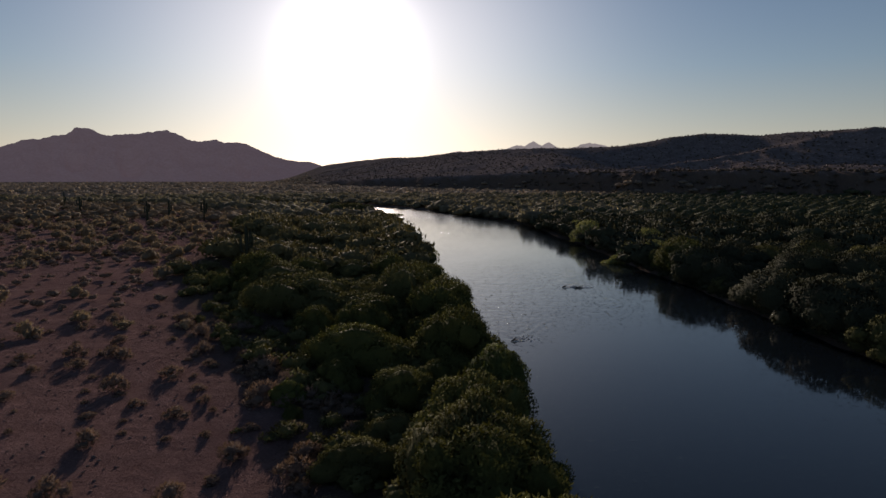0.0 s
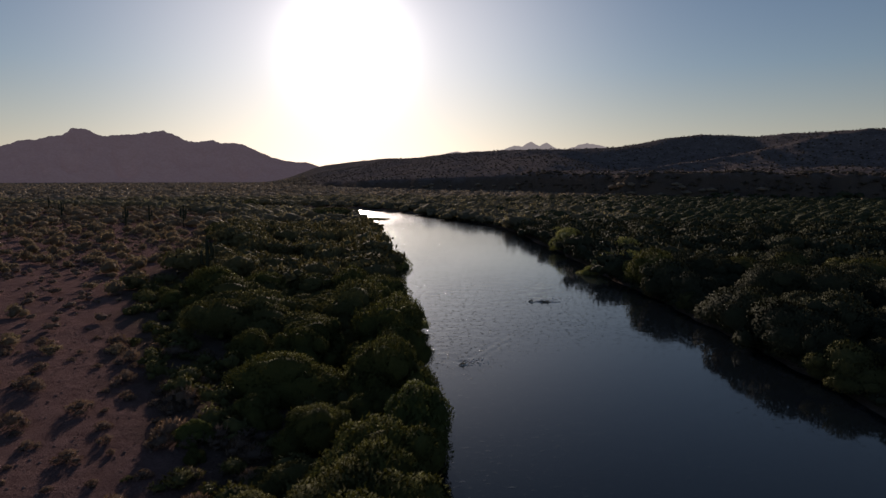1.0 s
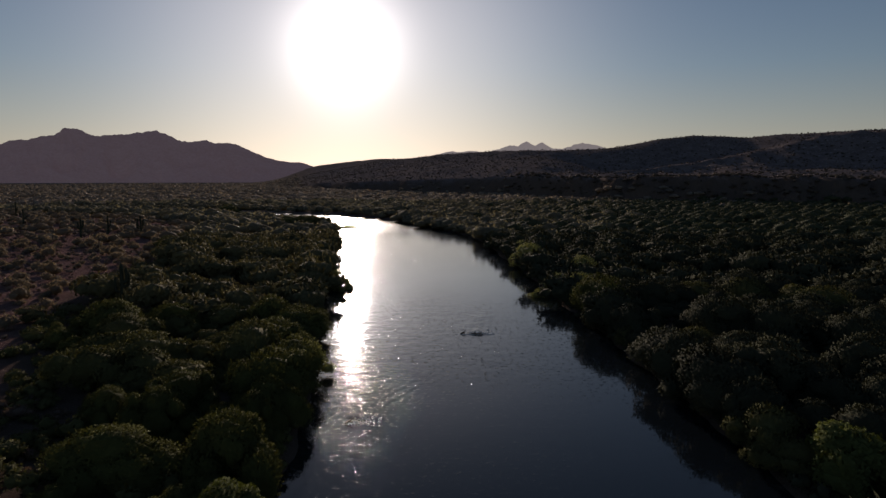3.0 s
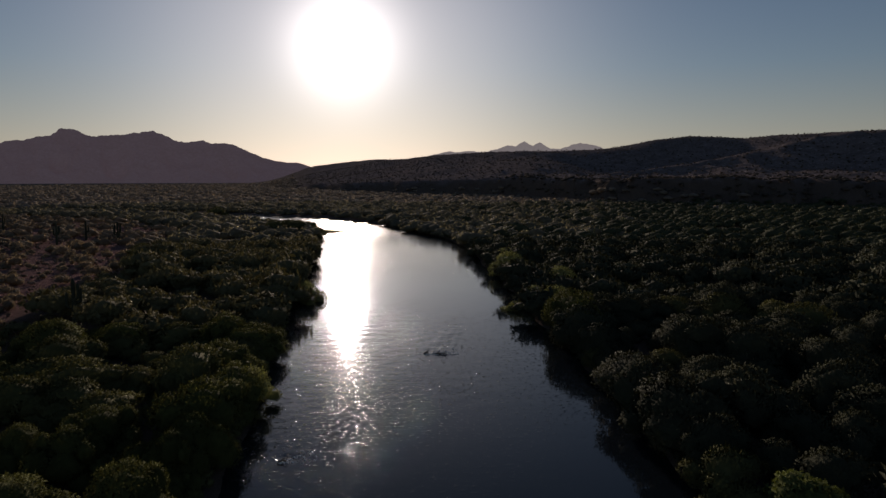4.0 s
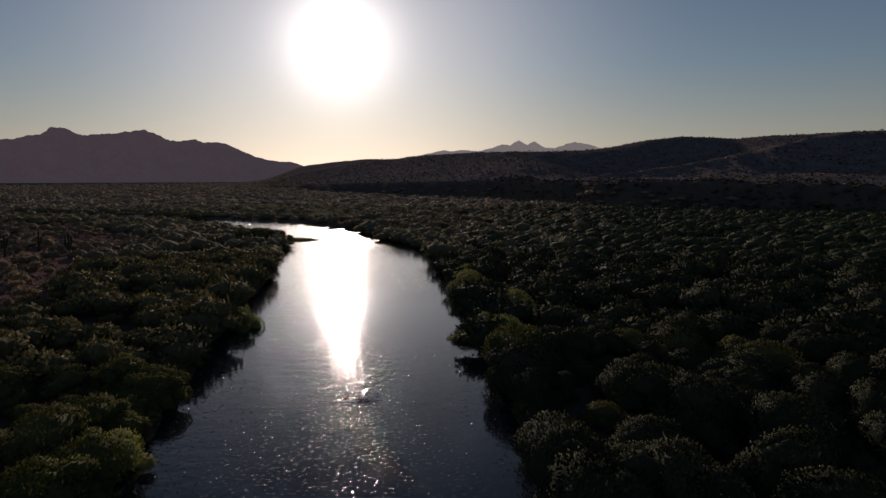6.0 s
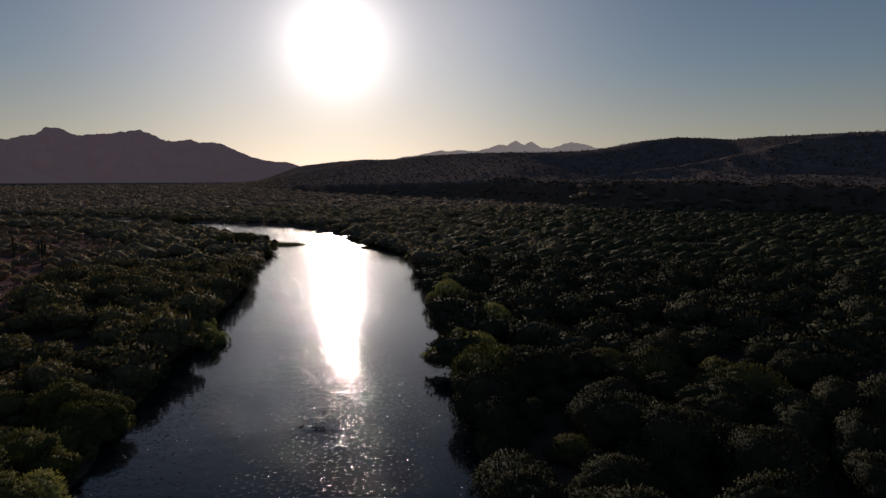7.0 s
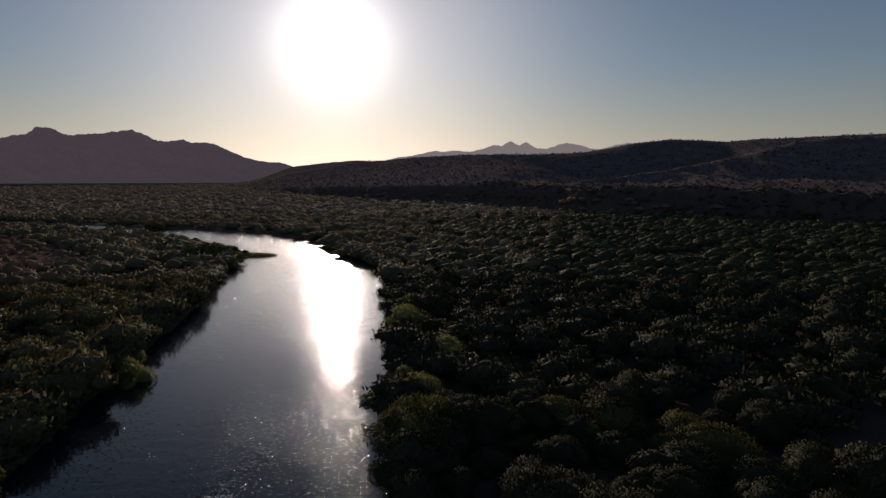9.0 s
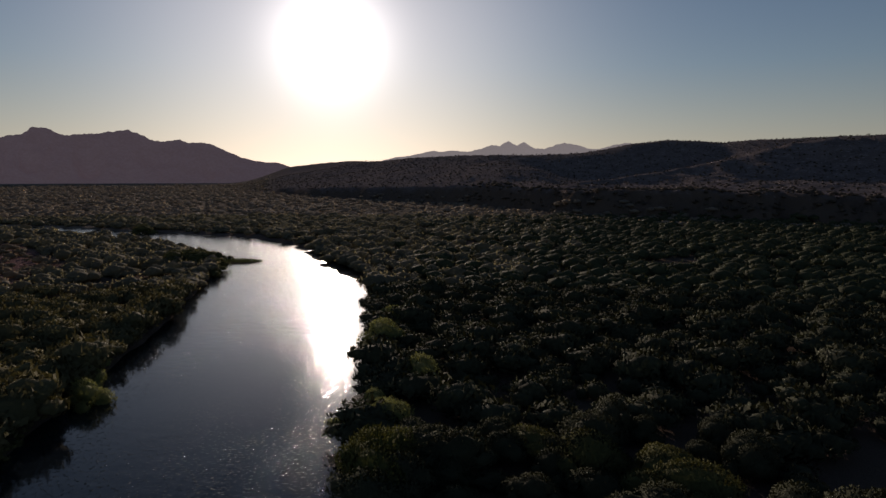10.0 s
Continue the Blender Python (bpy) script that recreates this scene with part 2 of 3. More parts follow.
def river_gap(x, y):
    """Metres outside the water's edge (negative in the river) and the side: -1 left bank, 1 right bank."""
    x, y = np.asarray(x, float), np.asarray(y, float)
    best, side = np.full(x.shape, 1e9), np.zeros(x.shape)
    for (ax, ay, aw), (bx, by, bw) in zip(RIVER[:-1], RIVER[1:]):
        dx, dy = bx - ax, by - ay
        s = np.clip(((x - ax) * dx + (y - ay) * dy) / (dx * dx + dy * dy), 0, 1)
        d = np.hypot(x - ax - s * dx, y - ay - s * dy) - (aw + s * (bw - aw)) - 2.2
        nearer = d < best
        best = np.where(nearer, d, best)
        side = np.where(nearer, np.sign((x - ax) * dy - (y - ay) * dx), side)
    wob = 1.3 * fbm(x / 9.0, y / 9.0, 31, 3)
    return best + wob, side


CENTRE_X, CENTRE_Y = 30.0, 25.0
CLIFF_AZ, CLIFF_R, CLIFF_H = [-14, -8, -3, 2, 5, 7.5, 10.5, 14, 20, 23, 26, 30, 34, 45, 90, 150], [1500, 1150, 1000, 920, 870, 820, 730, 690, 680, 655, 640, 640, 640, 640, 600, 600], [9, 16, 20, 24, 26, 27, 25, 25, 26, 28, 25.2, 25.2, 22.5, 22, 22, 22]
RIDGE_AZ = [-16, -10.7, -7.9, -5.5, -3.2, -0.3, 3.9, 6.3, 10.9, 13.7, 15.4, 17.6, 20.1, 22.3, 24.3, 25.9, 29.6, 33.7, 45, 90, 150]
RIDGE_R = [2900, 2650, 2350, 2000, 1750, 1500, 1340, 1280, 1288, 1304, 1342, 1392, 1440, 1428, 1416, 1380, 1344, 1320, 1260, 1080, 1080]
RIDGE_H = [32.0, 70.0, 79.0, 80.5, 73.5, 76.5, 77.5, 76.0, 77.4, 79.2, 86.8, 99.0, 107.8, 104.8, 99.8, 102.2, 102.8, 104.0, 106.4, 102.0, 90.0]

# a lower crest in front of the ridge
SPUR_AZ, SPUR_R, SPUR_H = [5, 12, 16.4, 21.6, 27, 29.1, 34, 45, 90], [800, 760, 800, 900, 1000, 1040, 1080, 1080, 900], [28, 29, 36, 49, 73, 82, 88, 90, 80]


def thicket_edge(y):
    """Width of the thicket on the left bank."""
    return np.interp(y, [-100, 0, 35, 45, 60, 77, 100, 120, 160, 230, 320, 420], [10, 11, 12.5, 15.5, 22.5, 32, 41, 45, 45, 49, 60, 70])


def land(x, y):
    """Height of the ground, and how much of it is sand and scrub slope."""
    x, y = np.asarray(x, float), np.asarray(y, float)
    d, side = river_gap(x, y)
    az, r = np.degrees(np.arctan2(x - CENTRE_X, y - CENTRE_Y)), np.hypot(x - CENTRE_X, y - CENTRE_Y)
    z = np.where(d < 0, np.maximum(d * 0.4, -1.8), 0.9 * (1 - np.exp(-np.maximum(d, 0) / 1.2)) + 0.7 * smooth(2, 40, d))
    z = z + np.where((side < 0) & (d > 0), 1.1 * smooth(14, 48, d), 0)
    z = z + np.where(d > 0, np.minimum(d / 6, 1) * (0.35 * fbm(x / 14, y / 14, 5) + 0.12 * fbm(x / 2.5, y / 2.5, 9, 3)), 0)
    z = z + 3.0 * smooth(300, 1400, r) * np.where(d > 60, 1, 0) * smooth(60, 200, d)
    hill = smooth(-16, -10, az) * (1 - smooth(120, 165, az))
    wob = 40 * fbm(x / 120, y / 120, 3, 4) + 18 * fbm(x / 30, y / 30, 33, 3) + 22 * fbm(az / 0.9, r / 90, 35, 3) * smooth(2, 6, az)
    rc, hc = np.interp(az, CLIFF_AZ, CLIFF_R) + wob, np.interp(az, CLIFF_AZ, CLIFF_H) + 2.5 * fbm(x / 70, y / 70, 37, 2)
    rr, hr = np.interp(az, RIDGE_AZ, RIDGE_R), np.interp(az, RIDGE_AZ, RIDGE_H)
    s = np.clip((r - rc) / np.maximum(rr - rc, 50), 0, 1)
    face = smooth(7, 15, az) * 0.9 + 0.1
    folds = fbm(x / 150, y / 150, 21, 5) * 7 + fbm(x / 45, y / 45, 22, 3) * 1.5
    rt, ht = np.interp(az, SPUR_AZ, SPUR_R) + 0.7 * wob, np.interp(az, SPUR_AZ, SPUR_H) + 4 * fbm(x / 90, y / 90, 63, 3)
    u1, u2 = np.clip((r - rc) / np.maximum(rt - rc, 40), 0, 1), np.clip((r - rt) / np.maximum(rr - rt, 60), 0, 1)
    stepped = (ht - hc) * (0.2 * u1 + 0.8 * u1 ** 3.5) - 4 * np.sin(np.pi * np.clip(u2 * 2, 0, 1)) + (hr - ht) * smooth(0.45, 1.0, u2)
    plain = (hr - hc) * ((1 - face) * s + face * (0.2 * s + 0.8 * smooth(0.62, 1.02, s)))
    spur = smooth(9, 15, az)
    up = hc * (0.55 * smooth(-44, -18, r - rc + 10 * fbm(x / 40, y / 40, 61, 3)) + 0.45 * smooth(-16, 0, r - rc)) + plain * (1 - spur) + stepped * spur
    up = up + folds * smooth(0, 0.25, s) * (1 - smooth(0.75, 1.0, s)) + 1.2 * fbm(x / 12, y / 12, 8, 3) * smooth(-20, 20, r - rc)
    up = up - np.maximum(r - rr, 0) * 0.12
    z = np.maximum(z, z * (1 - hill) + hill * np.where(r > rc - 90, np.maximum(up, z), z))
    scrub = np.maximum(hill * smooth(-6, 6, r - rc), smooth(350, 600, r) * (1 - hill * smooth(-80, -45, r - rc)))
    edge = thicket_edge(y)
    sand = np.where(side < 0, smooth(-4, 4, d - edge + 4 * fbm(x / 8, y / 8, 17)), 0.0)
    spit = np.exp(-((x + 36) / 15) ** 2 - ((y - 356) / 8.5) ** 2) * 2.4 - 0.9
    z = np.where(d < 3, np.maximum(z, np.minimum(spit, 0.35)), z)
    grass = smooth(420, 700, r) * (1 - hill * smooth(-80, -45, r - rc))
    return z, sand, np.where(grass > 0.01, scrub * (1 - grass), scrub), grass


def mesh_object(name, verts, faces, mat, parent=None, label="", normals=None):
    me = bpy.data.meshes.new(name)
    verts = np.asarray(verts, np.float32)
    faces = np.asarray(faces, np.int32)
    k = faces.shape[1]
    me.vertices.add(len(verts))
    me.vertices.foreach_set("co", verts.ravel())
    me.loops.add(faces.size)
    me.loops.foreach_set("vertex_index", faces.ravel())
    me.polygons.add(len(faces))
    me.polygons.foreach_set("loop_start", np.arange(0, faces.size, k, dtype=np.int32))
    me.polygons.foreach_set("use_smooth", np.full(len(faces), True, dtype=bool))
    me.update(calc_edges=True)
    if normals is not None:
        me.normals_split_custom_set_from_vertices(np.asarray(normals, np.float32))
    me.materials.append(mat)
    ob = new(name, me)
    if parent:
        ob.parent = parent
    if label:
        tagged(ob, label)
    return ob


def grid_faces(rows, cols, closed=False):
    i, j = np.meshgrid(np.arange(rows - 1), np.arange(cols if closed else cols - 1), indexing="ij")
    a, b = (i * cols + j).ravel(), (i * cols + (j + 1) % cols).ravel()
    return np.stack([a, b, b + cols, a + cols], 1)


# ---- ground ----
def build_ground():
    az = np.radians(np.concatenate([np.arange(-48, 48, 0.4), np.arange(48, 312, 4.0)]))
    rad = np.concatenate([[0.01], np.arange(2, 60, 1.6), 60 * (4900 / 60) ** np.linspace(0, 1, 210)])
    # finer rings over the cliffs
    rad = np.sort(np.concatenate([rad, np.arange(480, 900, 6.5)]))
    R, A = np.meshgrid(rad, az, indexing="ij")
    X, Y = CENTRE_X + R * np.sin(A), CENTRE_Y + R * np.cos(A)
    Z, sand, scrub, grass = land(X, Y)
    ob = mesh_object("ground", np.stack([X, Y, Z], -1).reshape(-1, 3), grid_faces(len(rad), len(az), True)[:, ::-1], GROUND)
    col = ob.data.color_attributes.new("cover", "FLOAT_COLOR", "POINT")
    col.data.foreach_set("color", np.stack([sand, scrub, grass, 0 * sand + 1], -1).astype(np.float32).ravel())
    tagged(ob, "pinkish desert sand, river bank soil and scrub hills", "ground", kind="structure")


build_ground()


# ---- river ----
SNAG = (23.7, 119.8)
ROCK = (8.6, 80.0)


def wake(x, y, cx, cy, size, length, spread):
    u, v = y - cy, x - cx
    reach = np.exp(-np.maximum(u, 0) / length) * smooth(-0.6, 0.6, u)
    arm = np.abs(v) - spread * np.maximum(u, 0) - 0.3 + 0.5 * fbm(x / 2.2, y / 2.2, 71, 3)
    reach = reach * (0.45 + 0.9 * np.clip(0.5 + fbm(x / 1.6, y / 1.6, 72, 2), 0, 1))
    return size * reach * np.exp(-(arm / (0.9 + 0.14 * np.maximum(u, 0))) ** 2) * np.cos(arm * 4.6)


def build_water():
    ys = np.concatenate([np.arange(-240, 70, 10.0), np.arange(70, 140, 0.45), np.arange(140, 660, 6.0)])
    xs = np.concatenate([np.arange(-440, -4, 8.0), np.arange(-4, 36, 0.45), np.arange(36, 70, 4.0)])
    Y, X = np.meshgrid(ys, xs, indexing="ij")
    Z = wake(X, Y, *SNAG, 0.07, 14, 0.13) + wake(X, Y, *ROCK, 0.07, 9, 0.48)
    for cx, cy in (SNAG, ROCK):
        Z = Z + 0.11 * np.exp(-((X - cx) / 1.7) ** 2 - ((Y - cy - 0.8) / 1.5) ** 2) * fbm(X / 0.8, Y / 0.8, 73, 2)
    ripple = 0.08 + 0.9 * smooth(-0.4, 0.25, fbm(X / 34, Y / 60, 81, 3)) * smooth(80, 106, Y) + 2.6 * smooth(270, 340, Y) + 1.3 * np.exp(-((X - 7) / 4.5) ** 2 - ((Y - 87) / 9) ** 2)
    # rougher water trailing from the snag
    ripple = ripple + 1.4 * np.exp(-((X - SNAG[0] - 0.12 * (Y - SNAG[1])) / 2.0) ** 2) * smooth(-2, 1, Y - SNAG[1]) * (1 - smooth(12, 34, Y - SNAG[1]))
    blur = 0.055 + 0.05 * smooth(110, 260, Y) + 0.08 * smooth(290, 360, Y)
    ob = mesh_object("water", np.stack([X, Y, Z], -1).reshape(-1, 3), grid_faces(len(ys), len(xs)), WATER)
    col = ob.data.color_attributes.new("ripple", "FLOAT_COLOR", "POINT")
    col.data.foreach_set("color", np.stack([ripple, blur, ripple, 0 * ripple + 1], -1).astype(np.float32).ravel())
    tagged(ob, "calm dark blue river reflecting the low sun", "river", kind="structure")


build_water()


# ---- mountains ----
def build_mountain(name, table, base_r, crest_r, back_r, mat, label, rough, step):
    az = np.arange(table[0][0], table[-1][0], step)
    h = np.interp(az, [a for a, _ in table], [v for _, v in table])
    s = np.concatenate([np.linspace(0, 1, 34), np.linspace(1.1, 2, 6)])
    S, A = np.meshgrid(s, az, indexing="ij")
    H = np.broadcast_to(h, S.shape)
    R = np.where(S <= 1, base_r + (crest_r - base_r) * S, crest_r + (back_r - crest_r) * (S - 1))
    spur = np.abs(fbm(A * 0.55, S * 1.2, 41, 4))
    Z = np.where(S <= 1, H * (S ** 1.15 - rough * spur * np.sin(np.pi * np.clip(S, 0, 1)) * 1.2), H * (2 - S))
    Z = Z + np.where(np.abs(S - 1) < 0.02, H * 0.02 * fbm(A * 5, A * 0, 43, 3), 0)
    X, Y = CENTRE_X + R * np.sin(np.radians(A)), CENTRE_Y + R * np.cos(np.radians(A))
    ob = mesh_object(name, np.stack([X, Y, Z - 2], -1).reshape(-1, 3), grid_faces(len(s), len(az)), mat)
    return tagged(ob, label, "mountain", kind="structure")


NEAR_RANGE = [(-52, 60), (-44, 90), (-38, 110), (-33.7, 142), (-32.3, 172), (-31.2, 179), (-30.6, 187), (-30.4, 196), (-29.6, 197), (-29.2, 213), (-29.0, 227), (-28.0, 229), (-27.6, 215), (-26.9, 200), (-26.1, 203), (-25.0, 209),
              (-24.0, 218), (-22.6, 227), (-22.0, 216), (-21.1, 189), (-20.3, 182), (-19.4, 187), (-19.0, 192), (-18.5, 181), (-17.0, 179), (-16.4, 168), (-15.6, 146), (-14.5, 118), (-13.4, 103), (-12.3, 96), (-11.6, 96), (-10.7, 78), (-8, 40), (-6, 5)]
FAR_RANGE = [(-6, 60), (-3.1, 141), (-2.2, 160), (-1.2, 168), (0.2, 191), (1.1, 206), (1.5, 195), (2.5, 203), (3.9, 199), (4.9, 214), (5.8, 241), (6.5, 237), (7.2, 267), (7.9, 237), (8.5, 259), (9.3, 221), (10.2, 214),
             (11.2, 243), (11.8, 254), (12.7, 242), (13.7, 216), (14.6, 212), (15.9, 240), (16.8, 250), (17.9, 239), (20, 200), (24, 120)]
build_mountain("mountain_range", NEAR_RANGE, 2880, 3200, 4200, MOUNTAIN, "purple-brown desert mountain with a flat summit knob, haze imitated by emission", 0.3, 0.1)
build_mountain("distant_mountains", FAR_RANGE, 4300, 4600, 4800, FAR_MOUNTAIN, "pale jagged peaks far off, haze imitated by emission", 0.2, 0.1)


# ---- foliage forms ----
def ico(level):
    bm = bmesh.new()
    bmesh.ops.create_icosphere(bm, subdivisions=level, radius=1.0)
    v = np.array([p.co[:] for p in bm.verts])
    f = np.array([[p.index for p in q.verts] for q in bm.faces])
    bm.free()
    return v, f


ICO = {k: ico(k) for k in (1, 2, 3)}


def unit(v):
    return v / np.maximum(np.linalg.norm(v, axis=-1, keepdims=True), 1e-9)


def crown_form(seed, radius, height, lobes, sprays, size, slim, level, upright=0.3, core=0.9, main=0.62, small=0.28, large=0.52, rough=0.06, reach=(0.79, 0.21), plumes=0.0):
    """A crown: inner masses of foliage and sprays of leaves over them. Points, triangles, and the outward direction at each point."""
    g = np.random.default_rng(seed)
    squash = min(1.0, 0.5 * height / (main * radius))
    centres, radii = [(0, 0, height - main * radius * squash)], [main * radius]
    for k in range(lobes - 1):
        a, q = 2.4 * k + g.uniform(-0.5, 0.5), radius * math.sqrt(g.uniform(0.12, 0.6))
        rr = radius * g.uniform(small, large)
        top = height * (1 - 0.55 * (q / radius) ** 2) * g.uniform(0.7, 1.08)
        if k % 4 == 3:
            q, top = radius * g.uniform(0.6, 0.78), height * 0.3
        centres.append((q * math.cos(a), q * math.sin(a), max(top - rr * squash, rr * 0.5)))
        radii.append(rr)
    centres, radii = np.array(centres), np.array(radii)
    shape = np.stack([g.uniform(0.82, 1.28, len(radii)), g.uniform(0.82, 1.28, len(radii)), squash * g.uniform(0.78, 1.1, len(radii))], 1)
    verts, tris, outs, count = [], [], [], 0
    iv, it = ICO[level]
    lean = centres / radius * np.array([0.5, 0.5, 0.0]) + np.array([0, 0, 0.1])
    for c, rr, sh, le in zip(centres, radii, shape, lean):
        wob = 1 + 0.5 * fbm(iv[:, 0] * 2.6 + c[0] * 3, iv[:, 1] * 2.9 + iv[:, 2] * 2.3 + c[1] * 3, seed, 3)
        v = iv * (rr * core * wob)[:, None] * sh + c
        v[:, 2] = np.maximum(v[:, 2], 0.05)
        verts.append(v)
        outs.append(unit(iv + le))
        tris.append(it + count)
        count += len(v)
    w = radii ** 2 / (radii ** 2).sum()
    k = g.choice(len(radii), sprays * 3, p=w)
    n = unit(g.normal(size=(sprays * 3, 3)) + np.array([0, 0, 0.3]))
    p = centres[k] + n * (radii[k] * (reach[0] + reach[1] * g.uniform(0, 1, sprays * 3) ** 1.7))[:, None] * shape[k]
    gap = np.linalg.norm(p[:, None] - centres[None], axis=2) / radii[None]
    gap[np.arange(len(k)), k] = 9
    keep = np.where((gap.min(1) > 0.8) & (p[:, 2] > 0.1))[0][:sprays]
    p, n, k = p[keep], n[keep], k[keep]
    m = len(p)
    flat = g.normal(size=(m, 3))
    flat = unit(flat - n * (flat * n).sum(1, keepdims=True))
    axis = unit(n * 0.35 + flat * 0.7 + np.array([0, 0, upright]))
    side = unit(np.cross(axis, g.normal(size=(m, 3)) * 0.3 + n))
    ln, wd = size * g.uniform(0.5, 1.4, m)[:, None], size * slim * g.uniform(0.7, 1.3, m)[:, None]
    # leafy shoots that stand out of the crown
    shoot = g.uniform(0, 1, m) < plumes * np.clip(0.4 + n[:, 2], 0, 1.4)
    axis[shoot] = unit(n[shoot] * 0.6 + np.array([0, 0, 0.6]) + 0.35 * g.normal(size=(int(shoot.sum()), 3)))
    ln[shoot] *= 1.35
    wd[shoot] *= 0.8
    p[shoot] += axis[shoot] * ln[shoot] * 0.35
    quad = np.stack([p - axis * ln * 0.5, p + side * wd * 0.5, p + axis * ln * 0.5, p - side * wd * 0.5], 1)
    verts.append(quad.reshape(-1, 3))
    outs.append(np.repeat(unit(n + lean[k] + rough * g.normal(size=(m, 3))), 4, axis=0))
    q = count + 4 * np.arange(m)
    tris.append(np.concatenate([np.stack([q, q + 1, q + 2], 1), np.stack([q, q + 2, q + 3], 1)]))
    return np.concatenate(verts), np.concatenate(tris), np.concatenate(outs)


def tube(path, radii, sides=6):
    path = np.asarray(path, float)
    t = unit(np.gradient(path, axis=0))
    u = unit(np.cross(t, np.array([0.31, 0.95, 0.05])))
    w = np.cross(t, u)
    a = np.linspace(0, 2 * math.pi, sides, endpoint=False)
    ring = np.cos(a)[None, :, None] * u[:, None] + np.sin(a)[None, :, None] * w[:, None]
    v = path[:, None] + ring * np.asarray(radii)[:, None, None]
    f = grid_faces(len(path), sides, True)
    return v.reshape(-1, 3), np.concatenate([f[:, [0, 1, 2]], f[:, [0, 2, 3]]])


def join(pieces):
    vs, fs, count = [], [], 0
    for v, f in pieces:
        vs.append(v)
        fs.append(f + count)
        count += len(v)
    return np.concatenate(vs), np.concatenate(fs)


def stems_form(seed, radius, height, stems, thick):
    g = np.random.default_rng(seed)
    pieces = []
    for k in range(stems):
        a = 2 * math.pi * k / stems + g.uniform(-0.5, 0.5)
        s = np.linspace(0, 1, 5)
        lean = radius * g.uniform(0.2, 0.4)
        path = np.stack([np.cos(a) * lean * s ** 1.3 + 0.12 * np.sin(s * 5 + k), np.sin(a) * lean * s ** 1.3 + 0.1 * np.cos(s * 4 + k) - 0.1, s * height * g.uniform(0.5, 0.7) - 0.25], 1)
        pieces.append(tube(path, thick * (1 - 0.8 * s), 4))
        for j in range(2):
            b, q = a + g.uniform(-1.2, 1.2), path[2 + j]
            limb = np.stack([q[0] + np.cos(b) * radius * 0.22 * s, q[1] + np.sin(b) * radius * 0.22 * s, q[2] + height * 0.2 * s ** 0.8], 1)
            pieces.append(tube(limb[::2], thick * 0.5 * (1 - 0.8 * s[::2]), 3))
    return join(pieces)


def plant(name, seed, radius, height, lobes, sprays, size, slim, level, leaf, stems, thick, parts=("trunk", "crown"), upright=0.3, core=0.78, plumes=0.0, main=0.62):
    top = new(name)
    v, f = stems_form(seed, radius, height, stems, thick)
    mesh_object(parts[0], v, f, BARK, top)
    v, f, n = crown_form(seed, radius, height, lobes, sprays, size, slim, level, upright=upright, core=core, plumes=plumes, main=main)
    mesh_object(parts[1], v, f, leaf, top, normals=n)
    return top


# ---- where things grow ----
def scatter(x0, x1, y0, y1, step, jitter=0.42):
    nx, ny = int((x1 - x0) / step), int((y1 - y0) / (step * 0.87))
    i, j = np.meshgrid(np.arange(nx), np.arange(ny), indexing="ij")
    x = x0 + (i + 0.5 * (j % 2)) * step + rng.uniform(-jitter, jitter, i.shape) * step
    y = y0 + j * step * 0.87 + rng.uniform(-jitter, jitter, i.shape) * step
    return x.ravel(), y.ravel()


def nearest(x, y):
    """The stretch of plan along the banks that the flight passes."""
    return ((x > -46) & (x < 14) & (y > 26) & (y < 122)) | ((x > 36) & (x < 98) & (y > 66) & (y < 145))


tx, ty = scatter(-420, 520, -60, 640, 6.4)
gap, side = river_gap(tx, ty)
az, rad = np.degrees(np.arctan2(tx - CENTRE_X, ty - CENTRE_Y)), np.hypot(tx - CENTRE_X, ty - CENTRE_Y)
cliff = np.interp(az, CLIFF_AZ, CLIFF_R)
ok = (gap > 3.0) & (land(tx, ty)[0] < 7) & (rad < np.where(az > -12, cliff + 30, 660)) & ((np.abs(az) < 41) | (rad < 60)) & (ty > -12) & (rad < 700)
ok &= np.where(side < 0, gap < thicket_edge(ty) - 1.5 + rng.uniform(-3, 3, len(tx)), True)
LONE = ((4.2, 52.5, 6.6), (0.8, 97, 3.2), (50.5, 63, 4.5), (47.5, 153, 5.0), (44, 199, 4.5), (-0.5, 31, 4.0), (-12.6, 53.4, 3.0), (40.2, 154.5, 3.0), (44.5, 158, 4.0), (52, 170, 4.0), (44.5, 222, 3.5), (-15, 48, 4.0), (-38.5, 131.5, 4.5), (-36.5, 125, 4.0))
for px, py, pr in LONE:
    ok &= np.hypot(tx - px, ty - py) > pr
ok &= ~((fbm(tx / 26, ty / 26, 77, 2) < -0.55) & (gap > 14))
ok &= (rad < 380) | (rng.uniform(0, 1, len(tx)) < 0.78)
tx, ty, gap, side, rad = tx[ok], ty[ok], gap[ok], side[ok], rad[ok]
# a closed row of trees leaning over each water's edge
by = np.arange(-20, 420, 3.6)
for sign in (-1, 1):
    u = np.interp(by, RIVER[:13, 1], RIVER[:13, 0]) + sign * (np.interp(by, RIVER[:13, 1], RIVER[:13, 2]) * 1.04 + (np.where(by < 115, 2.8, 3.0) if sign > 0 else 3.7) + rng.uniform(-0.3, 1.3, len(by)))
    v = by + rng.uniform(-1, 1, len(by))
    fine = ~((sign < 0) & (by > 338))
    for px, py, pr in LONE:
        fine &= np.hypot(u - px, v - py) > pr
    tx, ty, gap = np.concatenate([tx, u[fine]]), np.concatenate([ty, v[fine]]), np.concatenate([gap, 0 * u[fine]])
rad = np.hypot(tx - CENTRE_X, ty - CENTRE_Y)
tz = land(tx, ty)[0]
tz = np.maximum(tz, -0.1)
